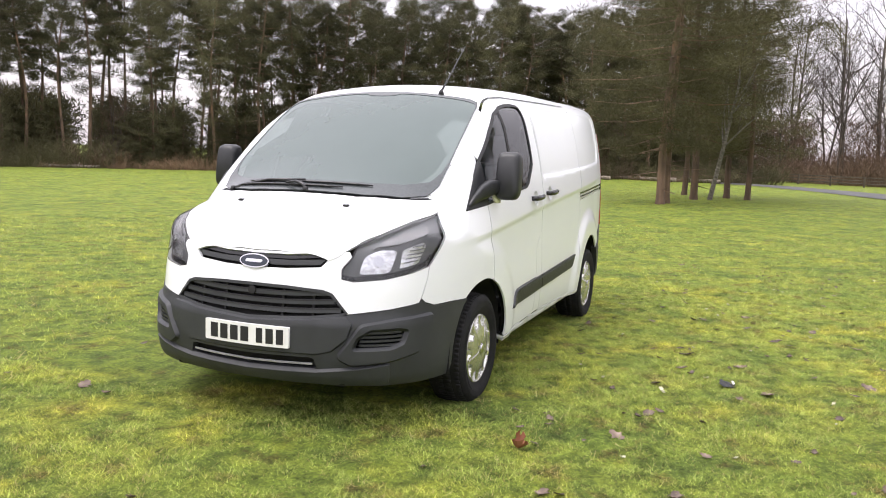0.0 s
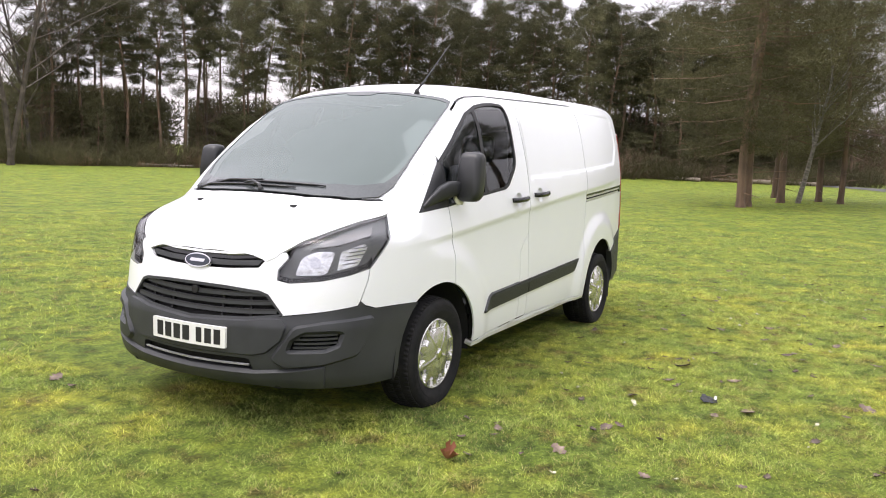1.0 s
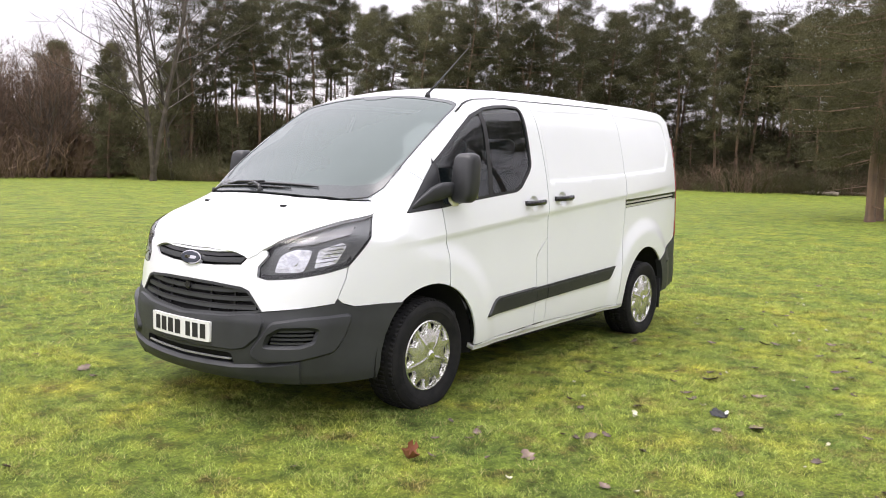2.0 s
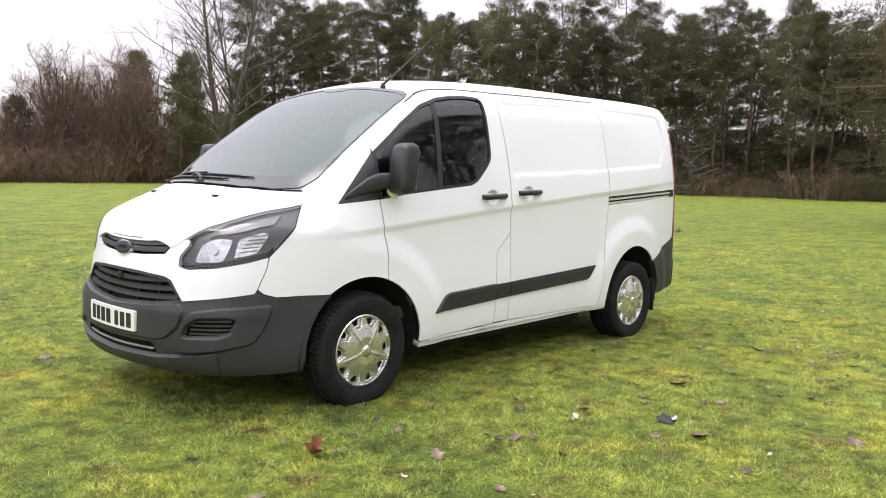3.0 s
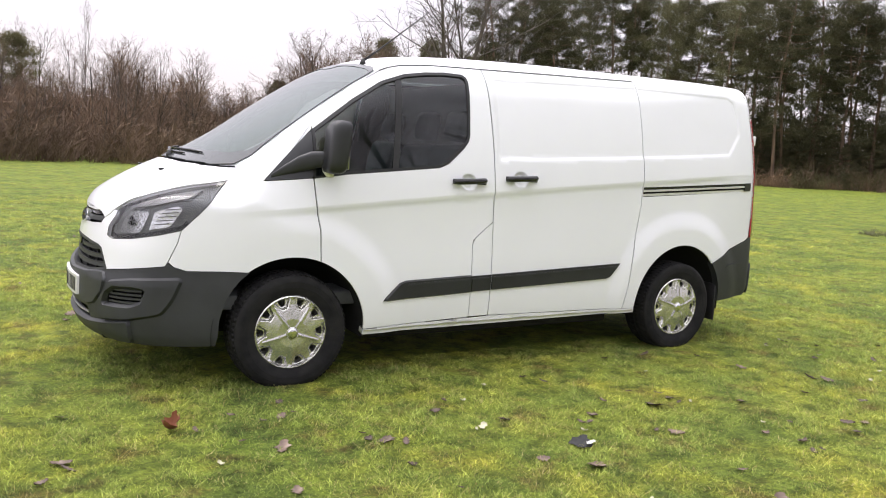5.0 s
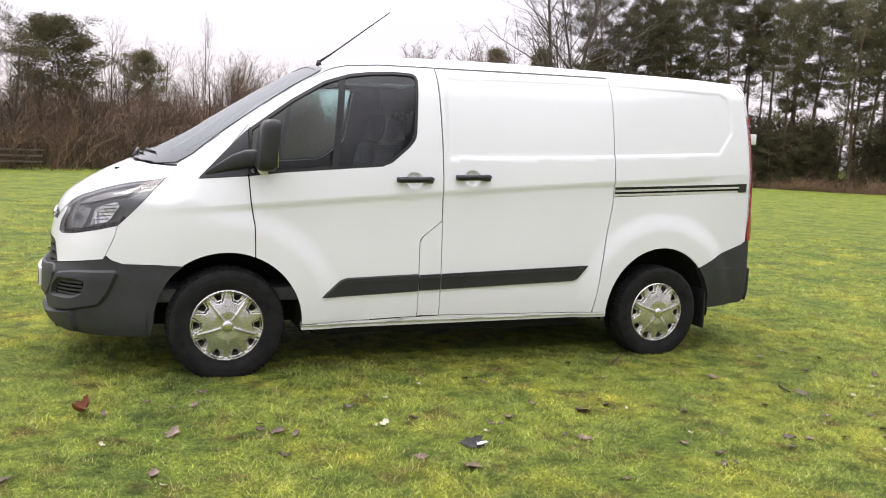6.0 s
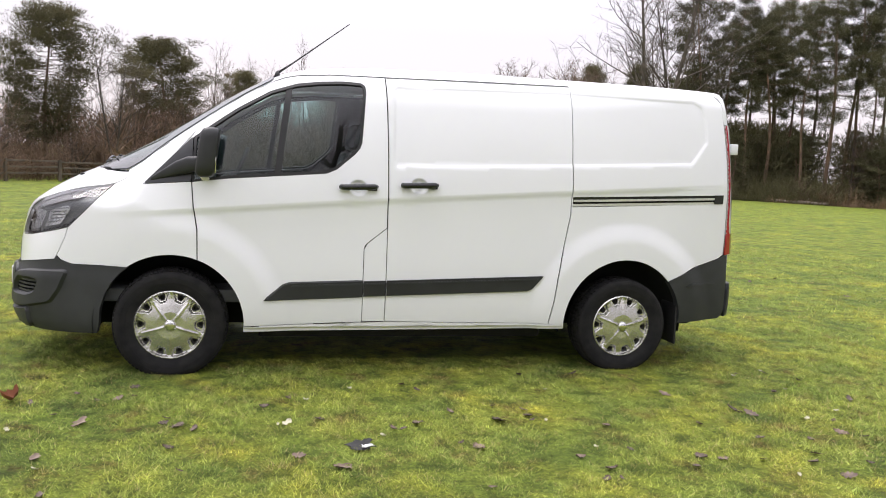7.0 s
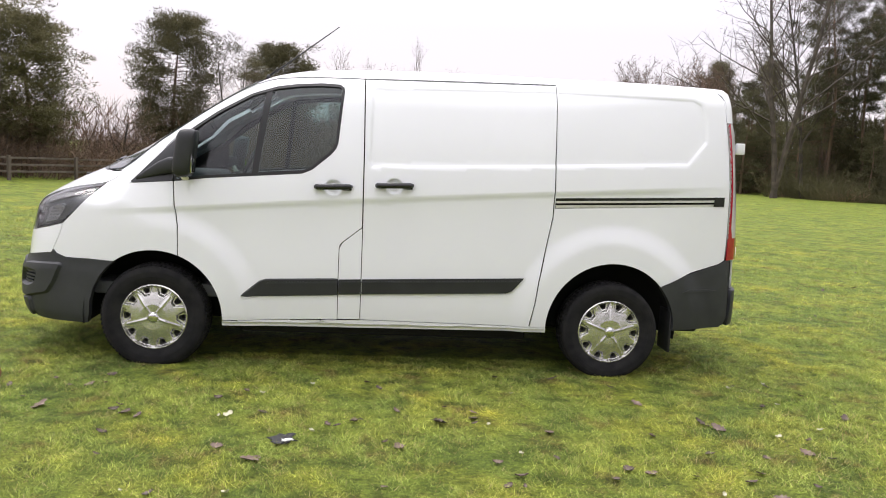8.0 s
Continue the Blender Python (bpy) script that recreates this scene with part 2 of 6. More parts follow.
def side_half(x, z):
    """Half the body's width."""
    belt = BELT(x)
    u = z - belt
    up = np.maximum(u, 0)
    w = LOW(z) - 0.10 * up - 0.18 * up * up
    w = w - 0.011 * smooth01(-u, 0.0, 0.05) * (1 - smooth01(-u, 0.10, 0.55)) * smooth01(x, -0.5, 0.2) * (1 - smooth01(x, 3.2, 3.5))
    front = 1 - smooth01(x, -0.55, 0.35)
    w = w - 0.28 * up * front - 0.03 * front
    w = w - 0.075 * np.clip((x - 2.4) / 1.3, 0, 2) ** 2 * 1.0
    for c, zc in ((AXLE_F, HUB_Z), (AXLE_R, HUB_Z + 0.02)):
        r = np.hypot(x - c, z - zc)
        w = w + (0.026 if c else 0.022) * (1 - smooth01(r, 0.55, 0.70)) * (1 - smooth01(z, 0.95, 1.1))
    w = w - 0.0092 * smooth01(-poly_dist(x, z, RECESS), -0.004, 0.022)
    return w


def body(p):
    """Above nought outside the body, below it inside."""
    x, a, z = p[..., 0], np.abs(p[..., 1]), p[..., 2]
    s = a - side_half(x, z)
    for cx, cz in CUPS:
        r = np.hypot((x - cx) / 1.15, z - cz)
        s = s + 0.022 * (1 - smooth01(r, 0.030, 0.052))
    t = (z - PROF(x) + DROP(x) * (a / 0.8) ** 2 + 0.060 * np.exp(-((x + 0.32) / 0.17) ** 2) * (a / 0.8) ** 4) * 0.86
    n = (NOSE(z) + PLAN(a) - x) * 0.9
    r = x - TAIL(z) + 0.12 * (a / 0.86) ** 4
    k = 0.10 + 0.09 * smooth01(x, 0.2, 1.0) - 0.08 * smooth01(x, 2.2, 3.5)
    f = smax(s, t, k)
    f = smax(f, n, 0.05)
    return smax(f, r, 0.07)


def solve(o, d, far):
    """Where rays from outside first meet the body, by halving."""
    lo, hi = np.zeros(len(o)), np.full(len(o), far)
    n = 40
    prev, first = body(o), np.full(len(o), np.nan)
    for i in range(1, n + 1):
        t = far * i / n
        now = body(o + d * t)
        hit = np.isnan(first) & (now <= 0)
        first[hit] = t
    first = np.where(np.isnan(first), far, first)
    lo, hi = first - far / n, first.copy()
    for _ in range(26):
        mid = (lo + hi) / 2
        out = body(o + d * mid[:, None]) > 0
        lo, hi = np.where(out, mid, lo), np.where(out, hi, mid)
    return o + d * hi[:, None]


def on_side(uv):
    """Chart of the near side: (x, z)."""
    o = np.column_stack([uv[:, 0], np.full(len(uv), -1.2), uv[:, 1]])
    return solve(o, np.tile([0.0, 1.0, 0.0], (len(uv), 1)), 1.2)


def on_top(uv):
    """Chart from above: (x, y)."""
    o = np.column_stack([uv[:, 0], uv[:, 1], np.full(len(uv), 2.2)])
    return solve(o, np.tile([0.0, 0.0, -1.0], (len(uv), 1)), 1.7)


NX = 0.3
def on_nose(uv):
    """Chart round an upright axis behind the nose: (1.2 * angle, z), nought straight ahead, the near side above nought."""
    d = np.column_stack([-np.cos(uv[:, 0] / 1.2), -np.sin(uv[:, 0] / 1.2), np.zeros(len(uv))])
    o = np.column_stack([np.full(len(uv), NX), np.zeros(len(uv)), uv[:, 1]]) + d * 1.7
    return solve(o, -d, 1.6)


def nose_uv(x, y, z):
    return (1.2 * math.atan2(-y, NX - x), z)


BZ = 0.9
def on_barrel(uv):
    """Chart round a lengthwise axis inside the body: (x, angle from upright), the near side above nought."""
    d = np.column_stack([np.zeros(len(uv)), -np.sin(uv[:, 1]), np.cos(uv[:, 1])])
    o = np.column_stack([uv[:, 0], np.zeros(len(uv)), np.full(len(uv), BZ)]) + d * 1.6
    return solve(o, -d, 1.6)


def barrel_uv(p):
    return (p[0], math.atan2(-p[1], p[2] - BZ))


def normals_of(p):
    e = 0.002
    g = np.column_stack([(body(p + np.eye(3)[i] * e) - body(p - np.eye(3)[i] * e)) for i in range(3)])
    return g / np.maximum(np.linalg.norm(g, axis=1, keepdims=True), 1e-9)


def resample(poly, step):
    out = []
    for a, b in zip(poly, poly[1:] + poly[:1]):
        n = max(1, int(math.ceil(math.dist(a, b) / step)))
        out += [(a[0] + (b[0] - a[0]) * i / n, a[1] + (b[1] - a[1]) * i / n) for i in range(n)]
    return out


def rounded(poly, r, seg=4):
    """A polygon with its corners cut round."""
    out, n = [], len(poly)
    for i in range(n):
        p, a, b = Vector(poly[i]), Vector(poly[i - 1]), Vector(poly[(i + 1) % n])
        ra = min(r, (a - p).length * 0.45)
        rb = min(r, (b - p).length * 0.45)
        s, e = p + (a - p).normalized() * ra, p + (b - p).normalized() * rb
        for k in range(seg + 1):
            t = k / seg
            q = s * (1 - t) ** 2 + p * 2 * t * (1 - t) + e * t * t
            out.append((q.x, q.y))
    return out


def arc(cx, cz, r, a0, a1, n=24):
    return [(cx + r * math.cos(radians(a0 + (a1 - a0) * i / n)), cz + r * math.sin(radians(a0 + (a1 - a0) * i / n))) for i in range(n + 1)]


def fill(outline, holes, res, extra=(), rows=()):
    """Triangles of a flat outline with holes, with points of a grid inside."""
    from_outline = resample(outline, res)
    loops = [from_outline] + [resample(h, res) for h in holes]
    pts, edges = [], []
    for lp in loops:
        k = len(pts)
        pts += lp
        edges += [(k + i, k + (i + 1) % len(lp)) for i in range(len(lp))]
    us, vs = [p[0] for p in from_outline], [p[1] for p in from_outline]
    gu, gv = np.meshgrid(np.arange(min(us) + res / 2, max(us), res), np.arange(min(vs) + res / 2, max(vs), res))
    gu, gv = gu.ravel(), gv.ravel()
    for (cu, cv, rad, fine) in extra:
        far = np.hypot(gu - cu, gv - cv) > rad
        eu, ev = np.meshgrid(np.arange(cu - rad, cu + rad, fine), np.arange(cv - rad, cv + rad, fine))
        eu, ev = eu.ravel(), ev.ravel()
        ok = np.hypot(eu - cu, ev - cv) < rad
        gu, gv = np.concatenate([gu[far], eu[ok]]), np.concatenate([gv[far], ev[ok]])
    if len(rows):
        ru, rv_ = np.array([r[0] for r in rows]), np.array([r[1] for r in rows])
        near = np.array([np.min((ru - a) ** 2 + (rv_ - b) ** 2) for a, b in zip(gu, gv)])
        gu, gv = np.concatenate([gu[near > (0.55 * res) ** 2], ru]), np.concatenate([gv[near > (0.55 * res) ** 2], rv_])
    keep = poly_dist(gu, gv, from_outline) < -0.4 * (res if not extra else min(e[3] for e in extra))
    for h in loops[1:]:
        keep &= poly_dist(gu, gv, h) > 0.4 * res
    pts += list(zip(gu[keep].tolist(), gv[keep].tolist()))
    v, _, f, *_ = geometry.delaunay_2d_cdt([Vector(p) for p in pts], edges, [], 0, 1e-6)
    uv = np.array([(p.x, p.y) for p in v])
    f = np.array([q for q in f if len(q) == 3])
    c = uv[f].mean(axis=1)
    ok = poly_dist(c[:, 0], c[:, 1], from_outline) < 0
    for h in loops[1:]:
        ok &= poly_dist(c[:, 0], c[:, 1], h) > 0
    return uv, f[ok]


def with_rim(p, nrm, f, depth, bevel=0.0):
    """Adds a rim that runs inwards from the free edges."""
    a = p[f]
    fn = np.cross(a[:, 1] - a[:, 0], a[:, 2] - a[:, 0])
    wrong = (fn * nrm[f].mean(axis=1)).sum(axis=1) < 0
    f = np.where(wrong[:, None], f[:, ::-1], f)
    seen = {}
    for t in f:
        for i in range(3):
            e = (int(t[i]), int(t[(i + 1) % 3]))
            seen[e] = True
    rim = [e for e in seen if (e[1], e[0]) not in seen]
    v, n, faces = [p], [nrm], [tuple(t) for t in f]
    if depth:
        k = len(p)
        ids = sorted({i for e in rim for i in e})
        at = {j: i for i, j in enumerate(ids)}
        ids = np.array(ids)
        outw = np.zeros((len(ids), 3))
        for e in rim:
            d = np.cross(p[e[1]] - p[e[0]], nrm[e[0]])
            d = d / max(np.linalg.norm(d), 1e-9)
            outw[at[e[0]]] += d
            outw[at[e[1]]] += d
        outw /= np.maximum(np.linalg.norm(outw, axis=1, keepdims=True), 1e-9)
        v += [p[ids], p[ids] - nrm[ids] * depth + outw * bevel]
        rn = outw * depth + nrm[ids] * bevel
        rn /= np.maximum(np.linalg.norm(rn, axis=1, keepdims=True), 1e-9)
        n += [rn, rn]
        m = len(ids)
        faces += [(k + at[e[1]], k + at[e[0]], k + m + at[e[0]], k + m + at[e[1]]) for e in rim]
    return np.concatenate(v), np.concatenate(n), faces


def panel(name, chart, outline, material, parent, holes=(), res=0.03, off=0.0, depth=0.012, extra=(), label="", mirror=False, bevel=0.0, rows=()):
    """A sheet that lies on the body, cut to an outline of its chart; mirror: its twin on the far side as well."""
    uv, f = fill(outline, holes, res, extra, rows)
    p = chart(uv)
    nrm = normals_of(p)
    p = p + nrm * off
    v, n, faces = with_rim(p, nrm, f, depth, bevel)
    near, far = parent if isinstance(parent, tuple) else (parent, parent)
    ob = raw_part(name, v, faces, material, near, n, label)
    if mirror:
        TWIN[ob.name] = raw_part(name, v * [1, -1, 1], [q[::-1] for q in faces], material, far, n * [1, -1, 1], label)
    return ob


def shut(poly, gap=0.002):
    """The outline drawn in by a gap."""
    c = []
    n = len(poly)
    area = sum(poly[i][0] * poly[(i + 1) % n][1] - poly[(i + 1) % n][0] * poly[i][1] for i in range(n))
    s = 1 if area > 0 else -1
    for i in range(n):
        p, a, b = Vector(poly[i]), Vector(poly[i - 1]), Vector(poly[(i + 1) % n])
        d1, d2 = (p - a), (b - p)
        if d1.length < 1e-9 or d2.length < 1e-9:
            c.append(tuple(p))
            continue
        d1.normalize(), d2.normalize()
        m = (Vector((-d1.y, d1.x)) + Vector((-d2.y, d2.x))) * s
        m = m.normalized() if m.length > 1e-6 else m
        c.append(tuple(p + m * gap))
    return c


TWIN = {}
def feature_rows(x0, x1, recess=False, step=0.016):
    """Points along the waist crease and the pressed edge of the load panels."""
    out = [(x, float(BELT(x)) + d) for x in np.arange(x0, x1, step) for d in (-0.05, -0.025, -0.004, 0.004, 0.022)]
    if recess:
        ring = resample(RECESS, step)
        inn = resample(shut(RECESS, 0.022), step)
        mid = resample(shut(RECESS, 0.010), step)
        out += [p for p in ring + mid + inn if x0 < p[0] < x1]
    return out


van = thing("panel_van", "white panel van with dark grey bumpers parked on the grass", "van")

# side outlines: (x, z)
ARCH_F = 0.425
door_front = [(0.150, HUB_Z + math.sqrt(ARCH_F ** 2 - 0.150 ** 2)), (0.145, 0.881), (0.121, 1.016), (0.108, 1.161)]
door_top = [(0.116, 1.432), (0.118, 1.47), (0.13, 1.50), (0.269, 1.616), (0.444, 1.721), (0.578, 1.797), (0.64, 1.822), (0.713, 1.840), (0.923, 1.859), (1.265, 1.865)]
flap_line = [(1.285, 0.922), (1.163, 0.823), (1.150, 0.808), (1.144, 0.785), (1.144, 0.585), (1.147, 0.325)]
dlo = [(0.112, 1.163), (0.313, 1.194), (0.894, 1.249), (0.955, 1.275), (1.065, 1.371), (1.097, 1.41), (1.109, 1.445), (1.135, 1.775), (1.130, 1.80), (1.108, 1.815), (0.994, 1.818), (0.85, 1.806),
       (0.715, 1.784), (0.557, 1.729), (0.359, 1.608), (0.232, 1.5135), (0.118, 1.426)]
arch_rear_of_front = arc(0, HUB_Z, ARCH_F, 0, math.degrees(math.acos(0.150 / ARCH_F)), 14)
door = arch_rear_of_front[:-1] + door_front + door_top + [(1.278, 1.40)] + flap_line + [(0.80, 0.310), (0.428, 0.296)]
front_door = panel("front_door", on_side, shut(door), PAINT, van, holes=[shut(dlo, -0.006)], res=0.024, extra=[(*CUPS[0], 0.075, 0.008)], mirror=True, rows=feature_rows(0.1, 1.0) + feature_rows(1.185, 1.3))
DOORS = (front_door, TWIN[front_door.name])
filler = [(1.2865, 0.920), (1.1640, 0.8215), (1.1452, 0.785), (1.1452, 0.585), (1.1482, 0.327), (1.2905, 0.328)]
panel("filler_flap", on_side, shut(filler[::-1]), PAINT, van, res=0.04, mirror=True)
slide = [(1.293, 0.328), (2.386, 0.318), (2.417, 0.478), (2.432, 0.616), (2.506, 1.04), (2.508, 1.237), (2.506, 1.361), (2.512, 1.892), (1.270, 1.864), (1.282, 1.40), (1.289, 0.92)]
sliding_door = panel("sliding_door", on_side, shut(slide), PAINT, van, res=0.022, extra=[(*CUPS[1], 0.075, 0.008)], mirror=True, rows=feature_rows(1.28, 1.385, True) + feature_rows(1.57, 2.52, True))
SLIDES = (sliding_door, TWIN[sliding_door.name])
ARCH_R = 0.435
RZ = HUB_Z + 0.02
quarter = [(2.392, 0.318), (2.498, 0.318)] + arc(AXLE_R, RZ, ARCH_R, 180, 42, 30) + \
          [(3.45, 0.705), (3.665, 0.775), (3.70, 0.80), (3.705, 0.95), (3.70, 1.25), (3.685, 1.50), (3.668, 1.70), (3.66, 1.80), (3.652, 1.86), (3.61, 1.915), (2.514, 1.8965), (2.510, 1.361), (2.512, 1.237), (2.510, 1.04), (2.436, 0.616), (2.421, 0.478)]
rail_hole = [(2.517, 1.098), (3.655, 1.157), (3.655, 1.218), (2.517, 1.165)]
panel("rear_quarter", on_side, shut(quarter, 0.0015), PAINT, van, res=0.022, holes=[rail_hole], mirror=True, rows=feature_rows(2.5, 3.6, True))
# sliding door rail
panel("rail_channel", on_side, [(2.515, 1.096), (3.66, 1.155), (3.66, 1.22), (2.515, 1.167)], DARK, van, res=0.05, off=-0.022, depth=0, mirror=True)
for i, (a, h, mt, o) in enumerate(((0.0, 0.016, GLOSSB, 0.0), (0.018, 0.014, ALU, 0.004), (0.034, 0.010, DARK, -0.012), (0.046, 0.016, ALU, -0.002))):
    zz = lambda x, q: 1.165 - q + (x - 2.517) * 0.0465
    panel("rail_strip", on_side, [(2.522, zz(2.522, a + h)), (3.60, zz(3.60, a + h)), (3.60, zz(3.60, a)), (2.522, zz(2.522, a))], mt, van, res=0.05, off=o, depth=0.006, mirror=True)
panel("rail_end_cap", on_side, [(3.59, 1.155), (3.662, 1.158), (3.662, 1.219), (3.59, 1.216)], GLOSSB, van, res=0.03, off=0.006, depth=0.02, mirror=True)

# front wing, up to the foot of the windscreen pillar
wing = arc(0, HUB_Z, ARCH_F, math.degrees(math.acos(0.146 / ARCH_F)), 126, 20) + \
       [(-0.40, 0.650), (-0.56, 0.650), (-0.622, 0.670), (-0.648, 0.695), (-0.634, 0.727), (-0.618, 0.763), (-0.6015, 0.80), (-0.594, 0.83), (-0.585, 0.862), (-0.50, 0.95), (-0.40, 1.06), (-0.328, 1.132), (-0.262, 1.205), (-0.238, 1.252), (-0.16, 1.300), (-0.045, 1.372),
        (0.002, 1.316), (-0.169, 1.135), (0.104, 1.160), (0.117, 1.016), (0.141, 0.881)]
panel("front_wing", on_side, shut(wing, 0.0015), PAINT, van, res=0.022, mirror=True, rows=feature_rows(-0.5, 0.13))
tri_panel = [(-0.166, 1.137), (0.105, 1.162), (0.110, 1.428), (0.004, 1.318)]
TRIB = ramp_mat("mirror_base_plastic", [(0.3, (0.013, 0.0135, 0.015)), (0.7, (0.020, 0.021, 0.023))], 8, rough=0.35)
panel("mirror_base", on_side, rounded(tri_panel, 0.02), TRIB, van, res=0.02, off=0.004, depth=0.02, mirror=True)

# side windows with their seals and the divider
panel("window_seal", on_side, shut(dlo, -0.004), SEAL, DOORS, holes=[shut(dlo, 0.013)], res=0.03, off=0.001, depth=0.015, mirror=True)
pane = shut(dlo, 0.010)
split = lambda z: 0.60 + (z - 1.22) * 0.125
fore = [p for p in pane if p[0] < split(p[1])]
aft = [p for p in pane if p[0] >= split(p[1])]
zt, zb = 1.748, 1.238
glass = panel("quarter_pane", on_side, fore[:2] + [(split(zb) - 0.014, zb - 0.006), (split(zt) - 0.014, zt - 0.01)] + fore[2:], GLASS_S, DOORS, res=0.06, off=-0.006, depth=0, mirror=True)
glass.visible_shadow = TWIN[glass.name].visible_shadow = False
glass = panel("sliding_pane", on_side, [(split(zb) + 0.014, zb)] + aft + [(split(zt) + 0.014, zt + 0.004)], GLASS_S, DOORS, res=0.06, off=-0.006, depth=0, mirror=True)
glass.visible_shadow = TWIN[glass.name].visible_shadow = False
panel("window_divider", on_side, [(split(zb) - 0.02, zb - 0.02), (split(zb) + 0.02, zb - 0.016), (split(zt) + 0.02, zt + 0.015), (split(zt) - 0.02, zt + 0.005)], SEAL, DOORS, res=0.05, off=-0.003, depth=0.012, mirror=True)

# side rubbing strips: a fore part, a middle part on the flap, a rear part
strip_z = lambda x: 0.463 + (x - 0.542) * 0.0437
strip_t = lambda x: 0.566 + (x - 0.687) * 0.0436
panel("rubbing_strip", on_side, [(0.545, 0.461), (1.142, strip_z(1.142)), (1.142, strip_t(1.142)), (0.69, 0.566), (0.655, 0.553)], STRIPB, van, res=0.03, off=0.014, depth=0.016, bevel=0.008, mirror=True)
panel("rubbing_strip", on_side, [(1.150, strip_z(1.150)), (1.287, strip_z(1.287)), (1.287, strip_t(1.287)), (1.150, strip_t(1.150))], STRIPB, van, res=0.03, off=0.011, depth=0.016, mirror=True)
panel("rubbing_strip", on_side, [(1.296, strip_z(1.296)), (2.225, strip_z(2.225)), (2.262, strip_z(2.262) + 0.012), (2.330, 0.625), (2.337, 0.638), (1.296, strip_t(1.296))], STRIPB, van, res=0.03, off=0.012, depth=0.016, mirror=True)
panel("strip_ridge", on_side, [(0.70, 0.545), (2.30, 0.613), (2.31, 0.622), (0.71, 0.556)], BLACK, van, res=0.04, off=0.017, depth=0.006, mirror=True)

# dark joint below the roof edge
line_top = door_top[2:] + [(1.9, 1.8815), (2.512, 1.8945)]
panel("roof_joint", on_side, [(a, b - 0.0005) for a, b in line_top if a > 0.5] + [(a, b + 0.0062) for a, b in line_top[::-1] if a > 0.5], SEAL, van, res=0.05, off=0.0012, depth=0, mirror=True)
# sill
panel("sill", on_side, [(0.425, 0.262), (2.50, 0.286), (2.50, 0.316), (2.392, 0.314), (1.29, 0.324), (0.80, 0.306), (0.425, 0.292)], PAINT, van, res=0.05, off=0.0, depth=0.05, mirror=True)
panel("sill_ledge", on_side, [(0.428, 0.283), (2.49, 0.300), (2.49, 0.309), (0.428, 0.291)], ALU, van, res=0.06, off=0.004, depth=0.004, mirror=True)

# dark inner shell that closes the joints from behind; its black paints their shade
inner = arc(0, HUB_Z, ARCH_F + 0.004, 0, 124, 24) + [(-0.56, 0.66), (-0.60, 0.80), (-0.40, 1.06), (-0.25, 1.235), (-0.04, 1.368), (0.116, 1.465), (0.269, 1.606), (0.444, 1.711), (0.578, 1.787), (0.713, 1.83), (0.923, 1.852),
        (1.265, 1.86), (2.514, 1.889), (3.60, 1.90), (3.65, 1.80), (3.69, 1.25), (3.69, 0.80), (3.45, 0.70)] + arc(AXLE_R, RZ, ARCH_R + 0.004, 42, 180, 30) + [(2.4, 0.30), (0.43, 0.28)]
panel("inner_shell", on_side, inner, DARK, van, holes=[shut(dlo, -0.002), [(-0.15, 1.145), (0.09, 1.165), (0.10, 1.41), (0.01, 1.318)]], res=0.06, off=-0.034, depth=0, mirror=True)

# roof with the windscreen pillars: (x, angle) round the lengthwise axis
edge_side = on_side(np.array([(3.61, 1.915), (2.514, 1.8965), (1.268, 1.868)] + [(a, b + 0.005) for a, b in door_top[::-1][1:-2]] + [(0.11, 1.455), (0.002, 1.318), (-0.043, 1.374)]))
edge_uv = [barrel_uv(p) for p in edge_side]
dense = []
for (a, b) in zip(edge_uv, edge_uv[1:]):
    n = max(1, int(abs(a[0] - b[0]) / 0.3))
    if a[0] > 1.2 and b[0] > 1.2 or a[0] > 2.5:
        zz0, zz1 = (1.915, 1.8965) if a[0] > 3 else (1.8965, 1.868)
        for i in range(n):
            t = i / n
            dense.append(barrel_uv(on_side(np.array([(a[0] + (b[0] - a[0]) * t, zz0 + (zz1 - zz0) * t)]))[0]))
    else:
        dense.append(a)
dense.append(edge_uv[-1])
screen_edge = [(-0.02, 0.60), (0.12, 0.585), (0.30, 0.555), (0.48, 0.52), (0.545, 0.47), (0.56, 0.25), (0.555, 0.0)]
tail_edge = [barrel_uv(p) for p in on_side(np.array([(3.674, 1.795), (3.664, 1.850), (3.645, 1.893)]))]
half = [(3.748, 0.0), (3.745, 0.3), (3.735, 0.50), (3.722, 0.585)] + tail_edge + dense + [(-0.02, 0.965)]
inner_edge = [barrel_uv(p) for p in on_top(np.array([(-0.02, -0.715), (0.12, -0.71), (0.30, -0.70), (0.50, -0.685), (0.555, -0.62), (0.553, -0.3), (0.548, 0.0)]))]
half = half[:-1] + inner_edge
full = half + [(a, -b) for a, b in half[::-1][1:-1]]
panel("roof", on_barrel, full, PAINT, van, res=0.035, depth=0.012)
# bonnet
bon = [(-0.935, 0.0), (-0.928, -0.2), (-0.905, -0.42), (-0.885, -0.47), (-0.835, -0.545), (-0.74, -0.635), (-0.62, -0.70), (-0.46, -0.755), (-0.325, -0.79), (-0.285, -0.795), (-0.25, -0.79), (-0.262, -0.74), (-0.33, -0.66), (-0.41, -0.55), (-0.485, -0.35), (-0.51, -0.15), (-0.515, 0.0)]
panel("bonnet", on_top, shut(bon + [(a, -b) for a, b in bon[::-1][1:-1]], 0.0045), PAINT, van, res=0.025, off=0.004, depth=0.02)
panel("bonnet_underside", on_top, [(-0.91, -0.40), (-0.62, -0.66), (-0.33, -0.72), (-0.33, 0.72), (-0.62, 0.66), (-0.91, 0.40)], DARK, van, res=0.08, off=-0.02, depth=0)
